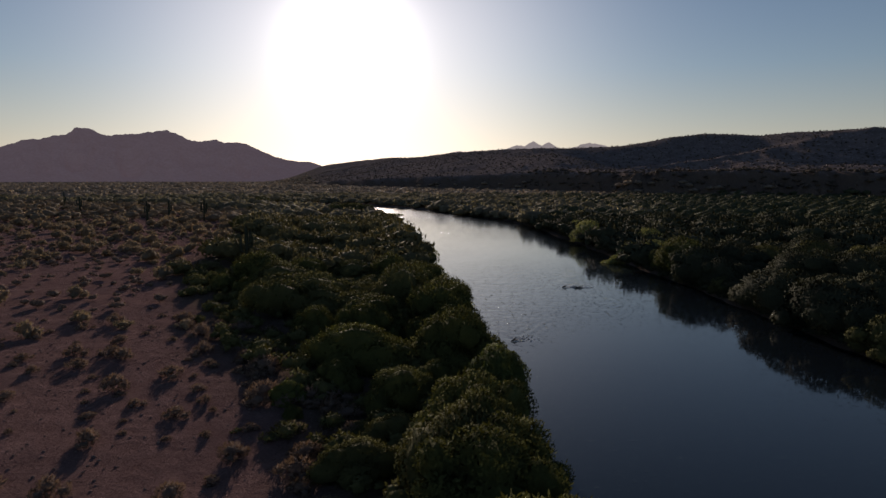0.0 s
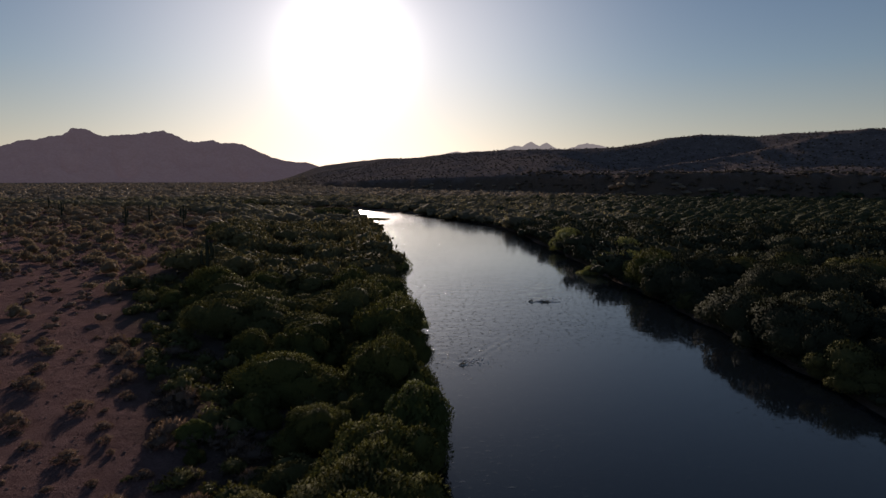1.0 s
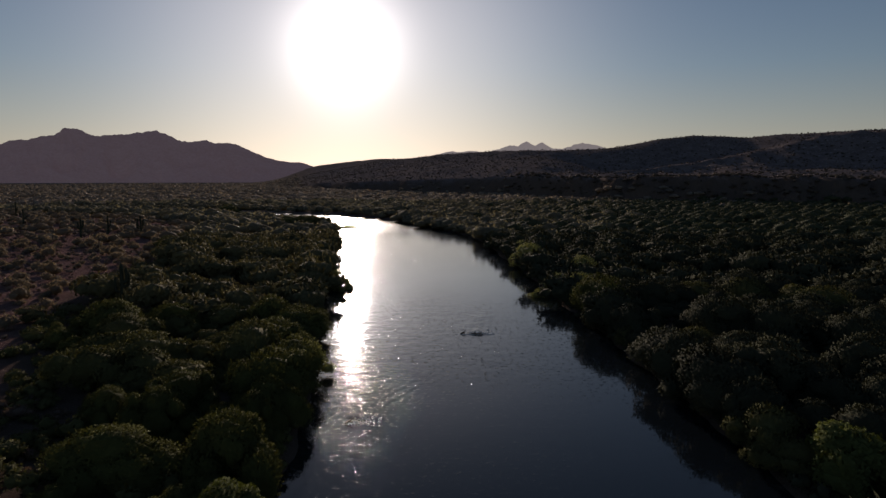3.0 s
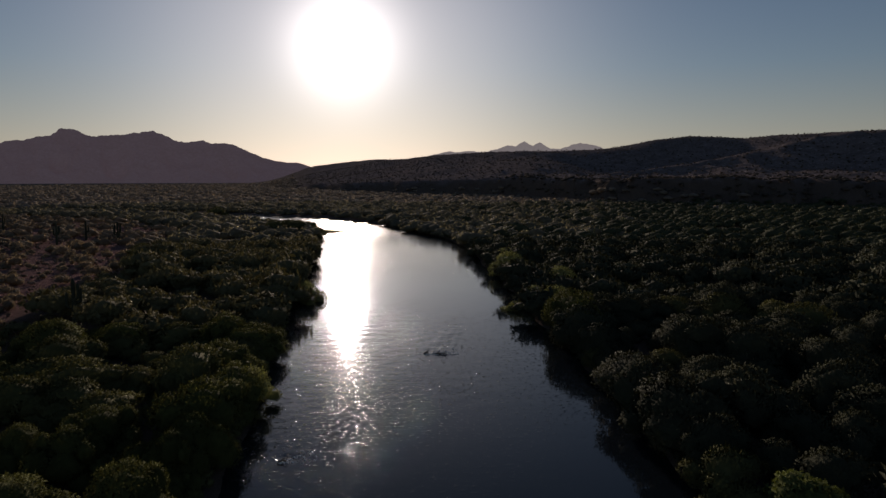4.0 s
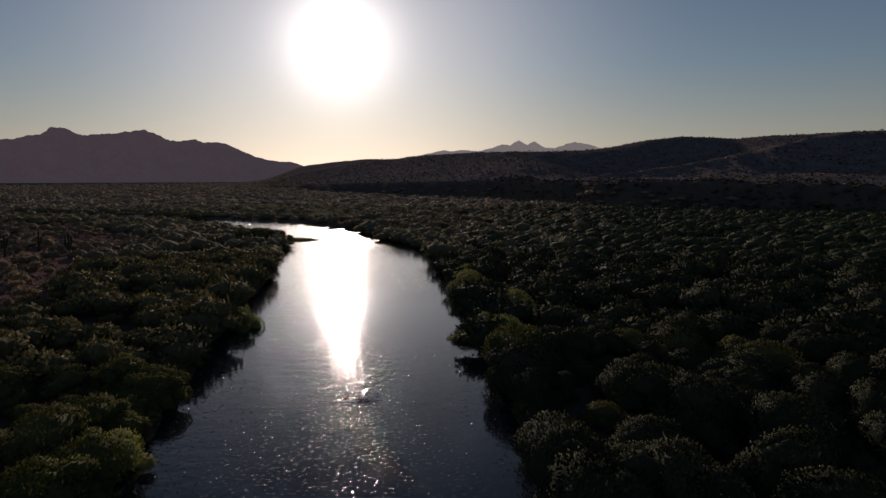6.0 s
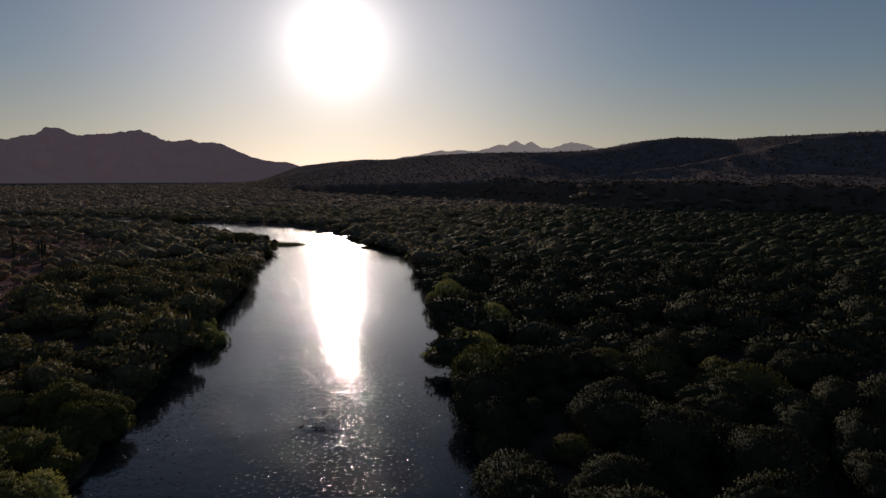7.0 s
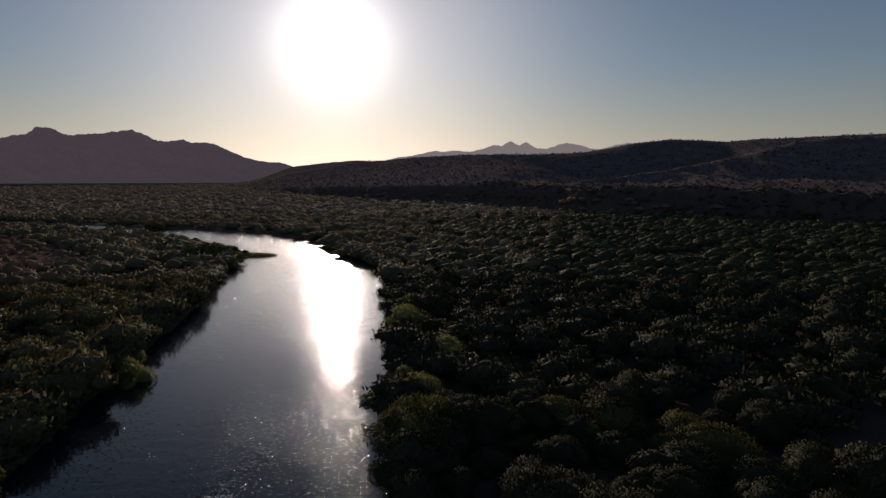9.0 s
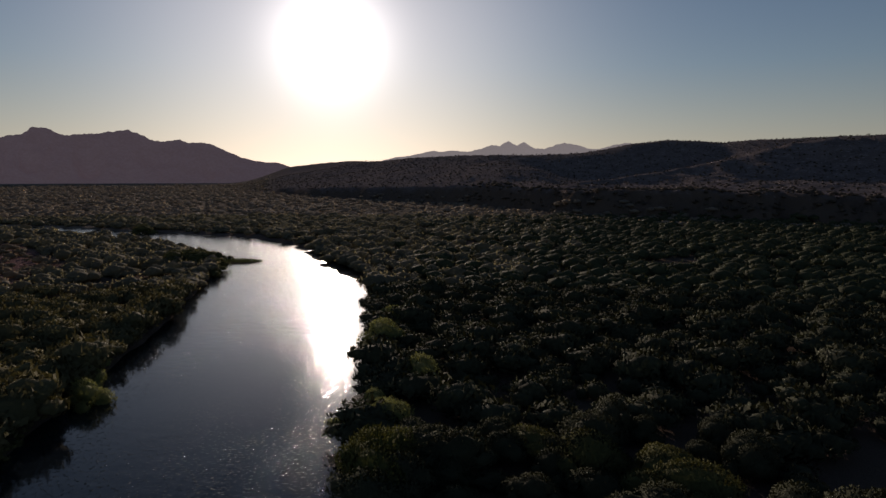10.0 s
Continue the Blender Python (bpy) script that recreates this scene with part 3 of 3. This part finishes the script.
close = nearest(tx, ty)

# the same kinds, with finer foliage on the bank that the flight passes first
KINDS = {"willow_tree": (100, 4.1, 5.2, 8, 0.42, 0.42, LEAF_WILLOW, 4, 0.16), "mesquite_tree": (200, 4.5, 4.5, 7, 0.4, 0.5, LEAF_MESQUITE, 3, 0.2),
         "tamarisk_tree": (250, 4.2, 4.9, 7, 0.4, 0.5, LEAF_TAMARISK, 5, 0.12),
         "young_willow": (350, 3.9, 5.0, 9, 0.42, 0.45, LEAF_BRIGHT, 5, 0.1), "cottonwood_tree": (300, 3.4, 5.6, 15, 0.4, 0.7, LEAF_YELLOW, 2, 0.18)}
TREE_LABELS = {"young_willow": "pale green young willow leaning over the water's edge", "willow_tree": "olive-green bushy willow with feathery leaf sprays beside the river", "mesquite_tree": "dense dark green mesquite tree with a rounded crown",
               "tamarisk_tree": "dark brownish-green tamarisk with a dense rounded crown",
               "cottonwood_tree": "bright yellow-green young cottonwood among darker riverside trees"}
MODELS = {}


def tree_model(kind, fine, k):
    if (kind, fine, k) not in MODELS:
        seed, r, h, lobes, size, slim, leaf, stems, thick = KINDS[kind]
        ob = plant(kind, seed + k + (50 if fine else 0), r, h, lobes + (5 if fine else 0), 9600 if fine else 3300, size * (0.56 if fine else 0.74), slim * 1.2, 2 if fine else 1, leaf, stems, thick, core=0.71, plumes={"willow_tree": 0.12, "young_willow": 0.15, "tamarisk_tree": 0.03}.get(kind, 0.06), main=0.6 if fine else 0.74)
        MODELS[kind, fine, k] = tagged(ob, TREE_LABELS[kind], "tree", TREE_GROUP)
        return ob, True
    return MODELS[kind, fine, k], False


def grow(kind, x, y, z, scale, tall=1.0):
    ob, fresh = tree_model(kind, x < 20 and y < 80, int(rng.integers(0, 1 if kind == "cottonwood_tree" else 3)))
    turn, wide = rng.uniform(0, 360), rng.uniform(0.76, 1.32)
    place = pose(x, y, z, 0, 0, turn) @ Matrix.Diagonal((scale * wide, scale / wide, scale * tall, 1))
    if fresh:
        ob.matrix_basis = place
    else:
        copy_thing(ob, place @ Matrix.Diagonal((1 / ob.scale[0], 1 / ob.scale[1], 1 / ob.scale[2], 1)))


TREE_GROUP = "trees along the river banks"
for x, y, z, q in zip(tx[close], ty[close], tz[close], gap[close]):
    patch = float(fbm(x / 18, y / 18, 55, 2)) + rng.uniform(-0.3, 0.3)
    kinds = ("willow_tree", "willow_tree" if q < 1 else "mesquite_tree") if x < 20 else ("mesquite_tree" if patch > 0.5 else "tamarisk_tree", "tamarisk_tree")
    edge = float(thicket_edge(y))
    inner = float(np.clip((edge - q) / min(14, 0.5 * edge), 0.36, 1.0)) if x < 20 else 1.0
    if -23 < x < -9 and 40 < y < 72:
        inner = min(inner, 0.46)
    elif -9 <= x < -4 and 34 < y < 58:
        inner = min(inner, 0.72)
    if x > 20 and q == 0 and y > 122 and patch > -0.3:
        kinds = ("willow_tree", "willow_tree")
    grow(kinds[0] if patch > -0.05 else kinds[1], x, y, z - 0.15, (0.46 + 0.82 * rng.uniform(0, 1) ** 1.3) * inner * (1.0 if q >= 1 else 1.25 if x > 20 else 0.88), rng.uniform(0.88, 1.3))
# single trees that stand out
for kind, x, y, scale in [("young_willow", 47, 149.5, 1.05), ("young_willow", 43.5, 200, 1.4), ("young_willow", 40.2, 154.5, 0.6), ("young_willow", 44.5, 158, 0.8), ("young_willow", 0.8, 97, 0.85), ("cottonwood_tree", 4.2, 52.5, 1.08), ("cottonwood_tree", 50.5, 63, 1.0),
                          ("cottonwood_tree", -0.5, 31, 0.6), ("cottonwood_tree", -12.6, 53.4, 0.36), ("mesquite_tree", 95, 113, 1.0), ("mesquite_tree", 66.8, 138, 1.05),
                          ("mesquite_tree", -135, 505, 1.7), ("mesquite_tree", -39, 343, 1.35), ("mesquite_tree", -44, 338, 1.5), ("mesquite_tree", -48.5, 345, 1.5), ("mesquite_tree", -53, 337, 1.45), ("mesquite_tree", -31, 318, 1.0), ("mesquite_tree", -34, 328, 1.1), ("mesquite_tree", -28, 309, 0.8), ("mesquite_tree", -66, 222, 1.15), ("mesquite_tree", -44, 366, 0.8), ("tamarisk_tree", -40.5, 358, 0.55), ("tamarisk_tree", -37, 362, 0.4), ("young_willow", -5.5, 165, 1.15), ("young_willow", 44.5, 222, 1.1), ("young_willow", 52, 170, 1.25), ("young_willow", -9.5, 174, 0.9), ("young_willow", -13.5, 184, 1.0)]:
    grow(kind, x, y, float(land(x, y)[0]) - 0.1, scale)


def spread(forms, x, y, z, scale, name, mat, label, category):
    """Many plants as one body of foliage."""
    vs, fs, ns, count = [], [], [], 0
    kinds = rng.integers(0, len(forms), len(x))
    turn = rng.uniform(0, 2 * math.pi, len(x))
    tall = rng.uniform(0.85, 1.15, len(x))
    for k, (v, f, n) in enumerate(forms):
        sel = np.where(kinds == k)[0]
        if not len(sel):
            continue
        c, s = np.cos(turn[sel])[:, None], np.sin(turn[sel])[:, None]
        q = scale[sel][:, None]
        P = np.stack([(v[None, :, 0] * c - v[None, :, 1] * s) * q + x[sel][:, None], (v[None, :, 0] * s + v[None, :, 1] * c) * q + y[sel][:, None],
                      v[None, :, 2] * q * tall[sel][:, None] + z[sel][:, None]], -1)
        N = np.stack([n[None, :, 0] * c - n[None, :, 1] * s, n[None, :, 0] * s + n[None, :, 1] * c, np.broadcast_to(n[None, :, 2], P.shape[:2])], -1)
        ns.append(N.reshape(-1, 3))
        F = f[None] + (np.arange(len(sel)) * len(v))[:, None, None] + count
        vs.append(P.reshape(-1, 3))
        fs.append(F.reshape(-1, 3))
        count += P.shape[0] * P.shape[1]
    return tagged(mesh_object(name, np.concatenate(vs), np.concatenate(fs), mat, normals=np.concatenate(ns)), label, category, kind="stuff")


MID = [crown_form(400 + k, 4.5, 4.4, 4, 300, 0.74, 0.6, 1, core=0.74, main=0.74, small=0.32, large=0.5, rough=0.06, reach=(0.8, 0.22), plumes=0.05) for k in range(6)]
FAR = [crown_form(500 + k, 4.7, 4.1, 2, 28, 0.9, 0.6, 1, core=0.84, rough=0.06, reach=(0.82, 0.24), main=0.74, small=0.4, large=0.55) for k in range(5)]
mid = ~close & (rad < 245)
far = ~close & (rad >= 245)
size_all = (0.58 + 0.82 * rng.uniform(0, 1, len(tx)) ** 1.2) * np.where((gap == 0) & (ty > 30), 1.12 + 0.35 * fbm(tx / 11, ty / 11, 57, 2), 1.0) * np.where(ty < 30, 0.7, 1.0)
east = tx > np.interp(ty, RIVER[:, 1], RIVER[:, 0])
for body, leaf, label in ((mid & ~east, LEAF_BANK, "dense brownish-olive willow and mesquite thicket"), (mid & east, LEAF_TAMARISK, "dense dark brownish-green tamarisk thicket")):
    spread(MID, tx[body], ty[body], tz[body] - 0.1, size_all[body], "riverside_thicket", leaf, label, "thicket")
# the bearing decides which plants get the darkened leaf
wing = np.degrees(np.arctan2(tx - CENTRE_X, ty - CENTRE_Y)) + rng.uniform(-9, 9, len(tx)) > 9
for body, leaf, label in ((far & ~wing, LEAF_FAR_HAZED, "dense grey-green thicket on the flood plain, colour paled for haze"), (far & wing, LEAF_SHADE, "dense olive thicket below the bluff, colour darkened for dimmer light")):
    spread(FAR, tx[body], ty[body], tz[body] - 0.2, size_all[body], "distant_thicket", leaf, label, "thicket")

# shrubs on the open desert and the far plain
SHRUB = [crown_form(600 + k, 1.5, 1.3, 2, 28, 0.55, 0.27, 1, core=0.75) for k in range(4)]
TINY = [crown_form(700 + k, 4.2, 2.7, 1, 6, 1.8, 0.6, 1, core=0.9, main=0.85) for k in range(4)]
SAGUAROS = [(-38.5, 131.5, 8.2, 3), (-94, 266, 8.8, 4), (-117, 267, 8.4, 3), (-116, 286, 8.0, 1), (-225, 402, 9.0, 1), (-180, 335, 8.2, 2)]


def open_desert(x, y, inset=0.0):
    """Open ground beyond the thicket, clear of the saguaros."""
    d, bank = river_gap(x, y)
    good = (bank < 0) & (d > thicket_edge(y) + inset) & (np.degrees(np.arctan2(x, y)) > -40)
    for cx, cy, _, _ in SAGUAROS:
        good &= ~((np.abs(x - cx * y / cy) < 3.5) & (y > cy - 24) & (y < cy + 4))
    return good


# rounded bushes, closer together with distance
sx, sy = scatter(-560, 0, 62, 640, 8.6)
pick = open_desert(sx, sy, 1.0) & (rng.uniform(0, 1, len(sx)) < np.interp(sy, [60, 110, 170, 230], [0.16, 0.35, 0.72, 1.0]) + 0.3 * (fbm(sx / 30, sy / 30, 91, 2) > 0.25))
sx, sy = sx[pick], sy[pick]
sz = land(sx, sy)[0]
s_size = rng.uniform(0.34, 0.95, len(sx)) * np.interp(sy, [60, 150, 260], [0.6, 0.85, 1.05])
BUSH = [crown_form(640 + k, 3.7, 3.7, 4, 210, 0.62, 0.55, 1, core=0.74, rough=0.06, reach=(0.8, 0.22), plumes=0.05, main=0.6, small=0.3, large=0.5) for k in range(5)]
for body, forms in ((sy < 250, BUSH), (sy >= 250, FAR)):
    spread(forms, sx[body], sy[body], sz[body] - 0.1, s_size[body], "desert_scrub", LEAF_BRUSH, "rounded olive-brown mesquite bushes over reddish sand", "scrub")
# low growth that closes the ground between the trees of the near bank
sx, sy = scatter(-48, 8, 24, 124, 4.2)
d, bank = river_gap(sx, sy)
pick = (bank < 0) & (d > 1.5) & (d < thicket_edge(sy) - 1.0) & (np.hypot(sx + 38.5, sy - 131.5) > 6)
sx, sy = sx[pick], sy[pick]
spread(BUSH, sx, sy, land(sx, sy)[0] - 0.1, rng.uniform(0.36, 0.62, len(sx)), "undergrowth", LEAF_MESQUITE, "low green bushes closing the ground between willows", "undergrowth")
# low brush hanging over the waterline
wy = np.arange(20, 150, 1.9)
for sign, leaf, label in ((-1, LEAF_MESQUITE, "low green brush hanging over the water's edge"), (1, LEAF_TAMARISK, "low dark brush hanging over the water's edge")):
    sx = np.interp(wy, RIVER[:, 1], RIVER[:, 0]) + sign * (np.interp(wy, RIVER[:, 1], RIVER[:, 2]) + 2.6 + rng.uniform(0, 0.8, len(wy)))
    sy = wy + rng.uniform(-0.7, 0.7, len(wy))
    spread(BUSH, sx, sy, np.maximum(land(sx, sy)[0], -0.1) - 0.1, rng.uniform(0.28, 0.46, len(sx)), "waterside_brush", leaf, label, "undergrowth")
# small dry shrubs between them
sx, sy = scatter(-300, 0, 84, 330, 4.4)
pick = open_desert(sx, sy) & (rng.uniform(0, 1, len(sx)) < 0.85)
sx, sy = sx[pick], sy[pick]
spread(SHRUB, sx, sy, land(sx, sy)[0] - 0.05, rng.uniform(0.3, 1.0, len(sx)) ** 1.3 * 1.05, "dry_scrub", LEAF_DRY, "low reddish-brown dry shrubs on bare sand", "scrub")
# single shrubs on the nearest sand and along the thicket's edge
sx, sy = scatter(-90, 0, 14, 86, 2.6)
d, bank = river_gap(sx, sy)
inset = np.where((sy > 40) & (sy < 88), 9.0, 2.5)
border = (d > thicket_edge(sy) - inset) & (d < thicket_edge(sy) + 1.5)
pick = (bank < 0) & (d > thicket_edge(sy) - inset) & (np.degrees(np.arctan2(sx, sy)) > -40) & (rng.uniform(0, 1, len(sx)) < np.where(border, 0.72, 0.4))
sx, sy, border = sx[pick], sy[pick], border[pick]
DESERT = [plant("desert_shrub", 800 + k, 1.2, 1.2, 4, 240, 0.42, 0.2, 1, (LEAF_MESQUITE, LEAF_DRY, LEAF_DRY, LEAF_PALE)[k], 4, 0.03, ("twigs", "foliage"), 0.9, 0.55) for k in range(4)]
SHRUB_LABELS = ("low green creosote bush standing on bare sand", "low dry brown desert shrub with thin twigs", "low dry brown desert shrub with thin twigs", "pale dry grass-like shrub on bare sand")
placed = [False] * 4
for x, y, wide in zip(sx, sy, border):
    k = int(rng.choice(4, p=(0.22, 0.34, 0.34, 0.1) if wide else (0.04, 0.45, 0.45, 0.06)))
    q = rng.uniform(0.6, 1.4) if wide else 0.3 + 0.95 * rng.uniform(0, 1) ** 1.7
    place = pose(x, y, float(land(x, y)[0]) - 0.05, 0, 0, rng.uniform(0, 360)) @ Matrix.Diagonal((q * 1.1, q, q * rng.uniform(0.65, 1.0), 1))
    if placed[k]:
        copy_thing(DESERT[k], place)
    else:
        placed[k] = True
        DESERT[k].matrix_basis = pose(x, y, float(land(x, y)[0]) - 0.05)
        tagged(DESERT[k], SHRUB_LABELS[k], "shrub", "shrubs on the sand")

# far plain and hills
fx, fy = scatter(-1500, 700, 420, 2400, 10)
fa, fr = np.degrees(np.arctan2(fx - CENTRE_X, fy - CENTRE_Y)), np.hypot(fx - CENTRE_X, fy - CENTRE_Y)
fg, _ = river_gap(fx, fy)
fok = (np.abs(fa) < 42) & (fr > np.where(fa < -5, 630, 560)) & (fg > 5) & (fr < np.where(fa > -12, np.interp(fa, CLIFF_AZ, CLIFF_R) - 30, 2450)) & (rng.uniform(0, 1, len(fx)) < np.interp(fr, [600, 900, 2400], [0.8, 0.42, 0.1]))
fx, fy = fx[fok], fy[fok]
fz = land(fx, fy)[0]
spread(TINY, fx, fy, fz - 0.4, rng.uniform(0.8, 1.6, len(fx)), "plain_scrub", LEAF_PLAIN_HAZED, "grey-green bushes covering the far plain, colour paled for haze", "scrub")
hx, hy = scatter(-450, 1100, 420, 1900, 10)
ha, hr_ = np.degrees(np.arctan2(hx - CENTRE_X, hy - CENTRE_Y)), np.hypot(hx - CENTRE_X, hy - CENTRE_Y)
hok = (ha > -14) & (ha < 44) & (hr_ > np.interp(ha, CLIFF_AZ, CLIFF_R) - 45) & (land(hx, hy)[0] > 7) & (hr_ < np.interp(ha, RIDGE_AZ, RIDGE_R) + 25) & (rng.uniform(0, 1, len(hx)) < 0.75)
hx, hy = hx[hok], hy[hok]
hz = land(hx, hy)[0]
HILL = [crown_form(900 + k, 1.7, 1.5, 1, 4, 1.0, 0.6, 1, core=1.0, main=0.8) for k in range(3)]
spread(HILL, hx, hy, hz - 0.2, rng.uniform(0.4, 1.25, len(hx)), "hill_scrub", LEAF_SCRUB, "sparse dry scrub dotted over the hills", "scrub")

# thicket climbing the face of the bluff
bx, by = scatter(100, 760, 380, 900, 8)
ba, br = np.degrees(np.arctan2(bx - CENTRE_X, by - CENTRE_Y)), np.hypot(bx - CENTRE_X, by - CENTRE_Y)
bok = (ba > 5) & (ba < 42) & (np.abs(br - np.interp(ba, CLIFF_AZ, CLIFF_R) + 14) < 44) & (rng.uniform(0, 1, len(bx)) < 0.8)
bx, by = bx[bok], by[bok]
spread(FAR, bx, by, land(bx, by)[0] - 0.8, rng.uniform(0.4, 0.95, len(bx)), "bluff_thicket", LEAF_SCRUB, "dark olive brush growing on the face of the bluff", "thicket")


# ---- saguaros ----
def ribbed(path, radii, ribs=12):
    v, f = tube(path, radii, ribs * 2)
    v = v.reshape(len(path), ribs * 2, 3)
    mid_line = np.asarray(path)[:, None]
    v[:, ::2] = mid_line + (v[:, ::2] - mid_line) * 0.84
    return v.reshape(-1, 3), f


def saguaro(x, y, height, arms, seed):
    g = np.random.default_rng(seed)
    z = float(land(x, y)[0])
    top = new("saguaro_cactus")
    top.matrix_basis = pose(x, y, z, 0, 0, g.uniform(-15, 15))
    s = np.linspace(0, 1, 14)
    path = np.stack([0.1 * np.sin(s * 3), 0 * s, -0.1 + s * height], 1)
    rad_s = 0.42 * (1 - 0.25 * s) * np.sqrt(np.clip((1.0 - s) * 12, 0.0, 1))
    v, f = ribbed(path, np.maximum(rad_s, 0.01))
    mesh_object("stem", v, f, CACTUS, top)
    for k in range(arms):
        a, h0 = math.pi * k + g.uniform(-0.6, 0.6), height * g.uniform(0.34, 0.55)
        q, hh = g.uniform(0.8, 1.15), height * g.uniform(0.22, 0.4)
        out = np.where(s < 0.35, np.sin(s / 0.35 * math.pi / 2), 1.0) * q
        rise = np.where(s < 0.35, (1 - np.cos(s / 0.35 * math.pi / 2)) * 0.45, 0.45 + (s - 0.35) / 0.65 * hh)
        path = np.stack([np.cos(a) * out, np.sin(a) * out, h0 + rise], 1)
        v, f = ribbed(path, np.maximum(0.28 * np.sqrt(np.clip((1.0 - s) * 9, 0, 1)), 0.01), 9)
        mesh_object("arm", v, f, CACTUS, top)
    tagged(top, "tall green saguaro cactus with upraised arms" if arms else "tall single-stemmed green saguaro cactus", "cactus", "saguaros on the desert flat")


for k, (x, y, h, arms) in enumerate(SAGUAROS):
    saguaro(x, y, h, arms, 50 + k)


# ---- driftwood, stones, grass ----
def driftwood(name, x, y, length, turn, thick, seed):
    g = np.random.default_rng(seed)
    s = np.linspace(0, 1, 12)
    path = np.stack([(s - 0.5) * length, 0.12 * np.sin(s * 4 + seed), 0.02 + 0.16 * np.sin(s * 3.1) + 0.04 * g.normal(size=12)], 1)
    pieces = [tube(path, thick * (0.35 + 0.65 * np.sin(np.clip(s * 2.9 + 0.15, 0, 3.1))), 8)]
    for k in range(3):
        q, a = path[3 + 3 * k], g.uniform(-1, 1)
        u = np.linspace(0, 1, 5)
        pieces.append(tube(np.stack([q[0] + 0.5 * u * math.cos(a), q[1] + 0.4 * u * math.sin(a), q[2] + 0.42 * u], 1), thick * 0.35 * (1 - 0.7 * u), 5))
    v, f = join(pieces)
    ob = mesh_object(name, v, f, WET_WOOD)
    ob.matrix_basis = pose(x, y, 0, 0, 0, turn)
    return tagged(ob, "dark wet driftwood log breaking the river surface", "driftwood")


WET_WOOD = BARK.copy()
WET_WOOD.name = "wet_wood"
WET_WOOD.node_tree.nodes["Principled BSDF"].inputs["Roughness"].default_value = 0.4
driftwood("driftwood_log", SNAG[0] + 0.3, SNAG[1], 2.3, -14, 0.14, 3)
driftwood("driftwood_branch", SNAG[0] - 1.9, SNAG[1] + 0.5, 0.8, 30, 0.13, 8)
driftwood("driftwood_branch", ROCK[0], ROCK[1], 0.8, 10, 0.1, 11)


def stone(x, y, size, seed):
    v, f = ICO[2]
    w = v * (size * (1 + 0.5 * fbm(v[:, 0] * 1.5 + seed, v[:, 1] * 1.5 + v[:, 2], seed, 3)))[:, None] * np.array([1.2, 0.9, 0.7])
    ob = mesh_object("boulder", w, f, STONE)
    ob.matrix_basis = pose(x, y, float(land(x, y)[0]) + size * 0.25)
    return tagged(ob, "dark weathered boulder lying on the sand", "rock")


STONE = rock_material("stone", (0.09, 0.07, 0.062), (0.3, 0.22, 0.2))
stone(-10.6, 36.5, 0.35, 4)
px, py = scatter(-60, -6, 20, 90, 1.2)
pg, ps = river_gap(px, py)
keep = (pg > thicket_edge(py) - 4) & (rng.uniform(0, 1, len(px)) < 0.8) & (np.degrees(np.arctan2(px, py)) > -38)
px, py = px[keep], py[keep]
PEBBLE = [(ICO[1][0] * np.array([1.2, 0.9, 0.6]), ICO[1][1], ICO[1][0])]
spread(PEBBLE, px, py, land(px, py)[0], rng.uniform(0.03, 0.14, len(px)) ** 1.0, "stones", STONE, "small stones strewn over the sand", "stones")
gx, gy = scatter(-52, -20, 344, 368, 0.8)
gz = land(gx, gy)[0]
keep = (gz > -0.05) & (gz < 1.2)
TUFT = [crown_form(950 + k, 0.4, 0.5, 1, 10, 0.5, 0.18, 1, upright=1.6, core=0.5) for k in range(3)]
spread(TUFT, gx[keep], gy[keep], gz[keep], rng.uniform(0.6, 1.2, int(keep.sum())), "grass", LEAF_YELLOW, "green grass on a low sand spit in the river", "grass")

# white water at the snag; at ROCK the white flecks imitate sun glints
FOAM_GLINT, _, foam_b = material("foam", 0.6)
foam_b.inputs["Base Color"].default_value = (0.8, 0.8, 0.78, 1)
for (cx, cy), n, wide in ((SNAG, 150, 1.3), (ROCK, 60, 0.9)):
    v = rng.exponential(0.8, n) - 0.3
    u = rng.normal(0.5, wide, n) + 0.4 * v
    spread(PEBBLE, cx + u, cy + v, 0 * u + 0.02, rng.uniform(0.04, 0.15, n), "foam", FOAM_GLINT, "white foam and imitated sun glints where the current breaks", "foam")

# pale half-dead tree among the green ones
dry = plant("dry_tree", 990, 2.8, 5.6, 9, 700, 0.5, 0.25, 1, LEAF_PALE, 6, 0.1, upright=0.8)
dry.matrix_basis = pose(-17.5, 235, float(land(-17.5, 235)[0]))
tagged(dry, "pale half-dead tree with bare twigs above the thicket", "tree")
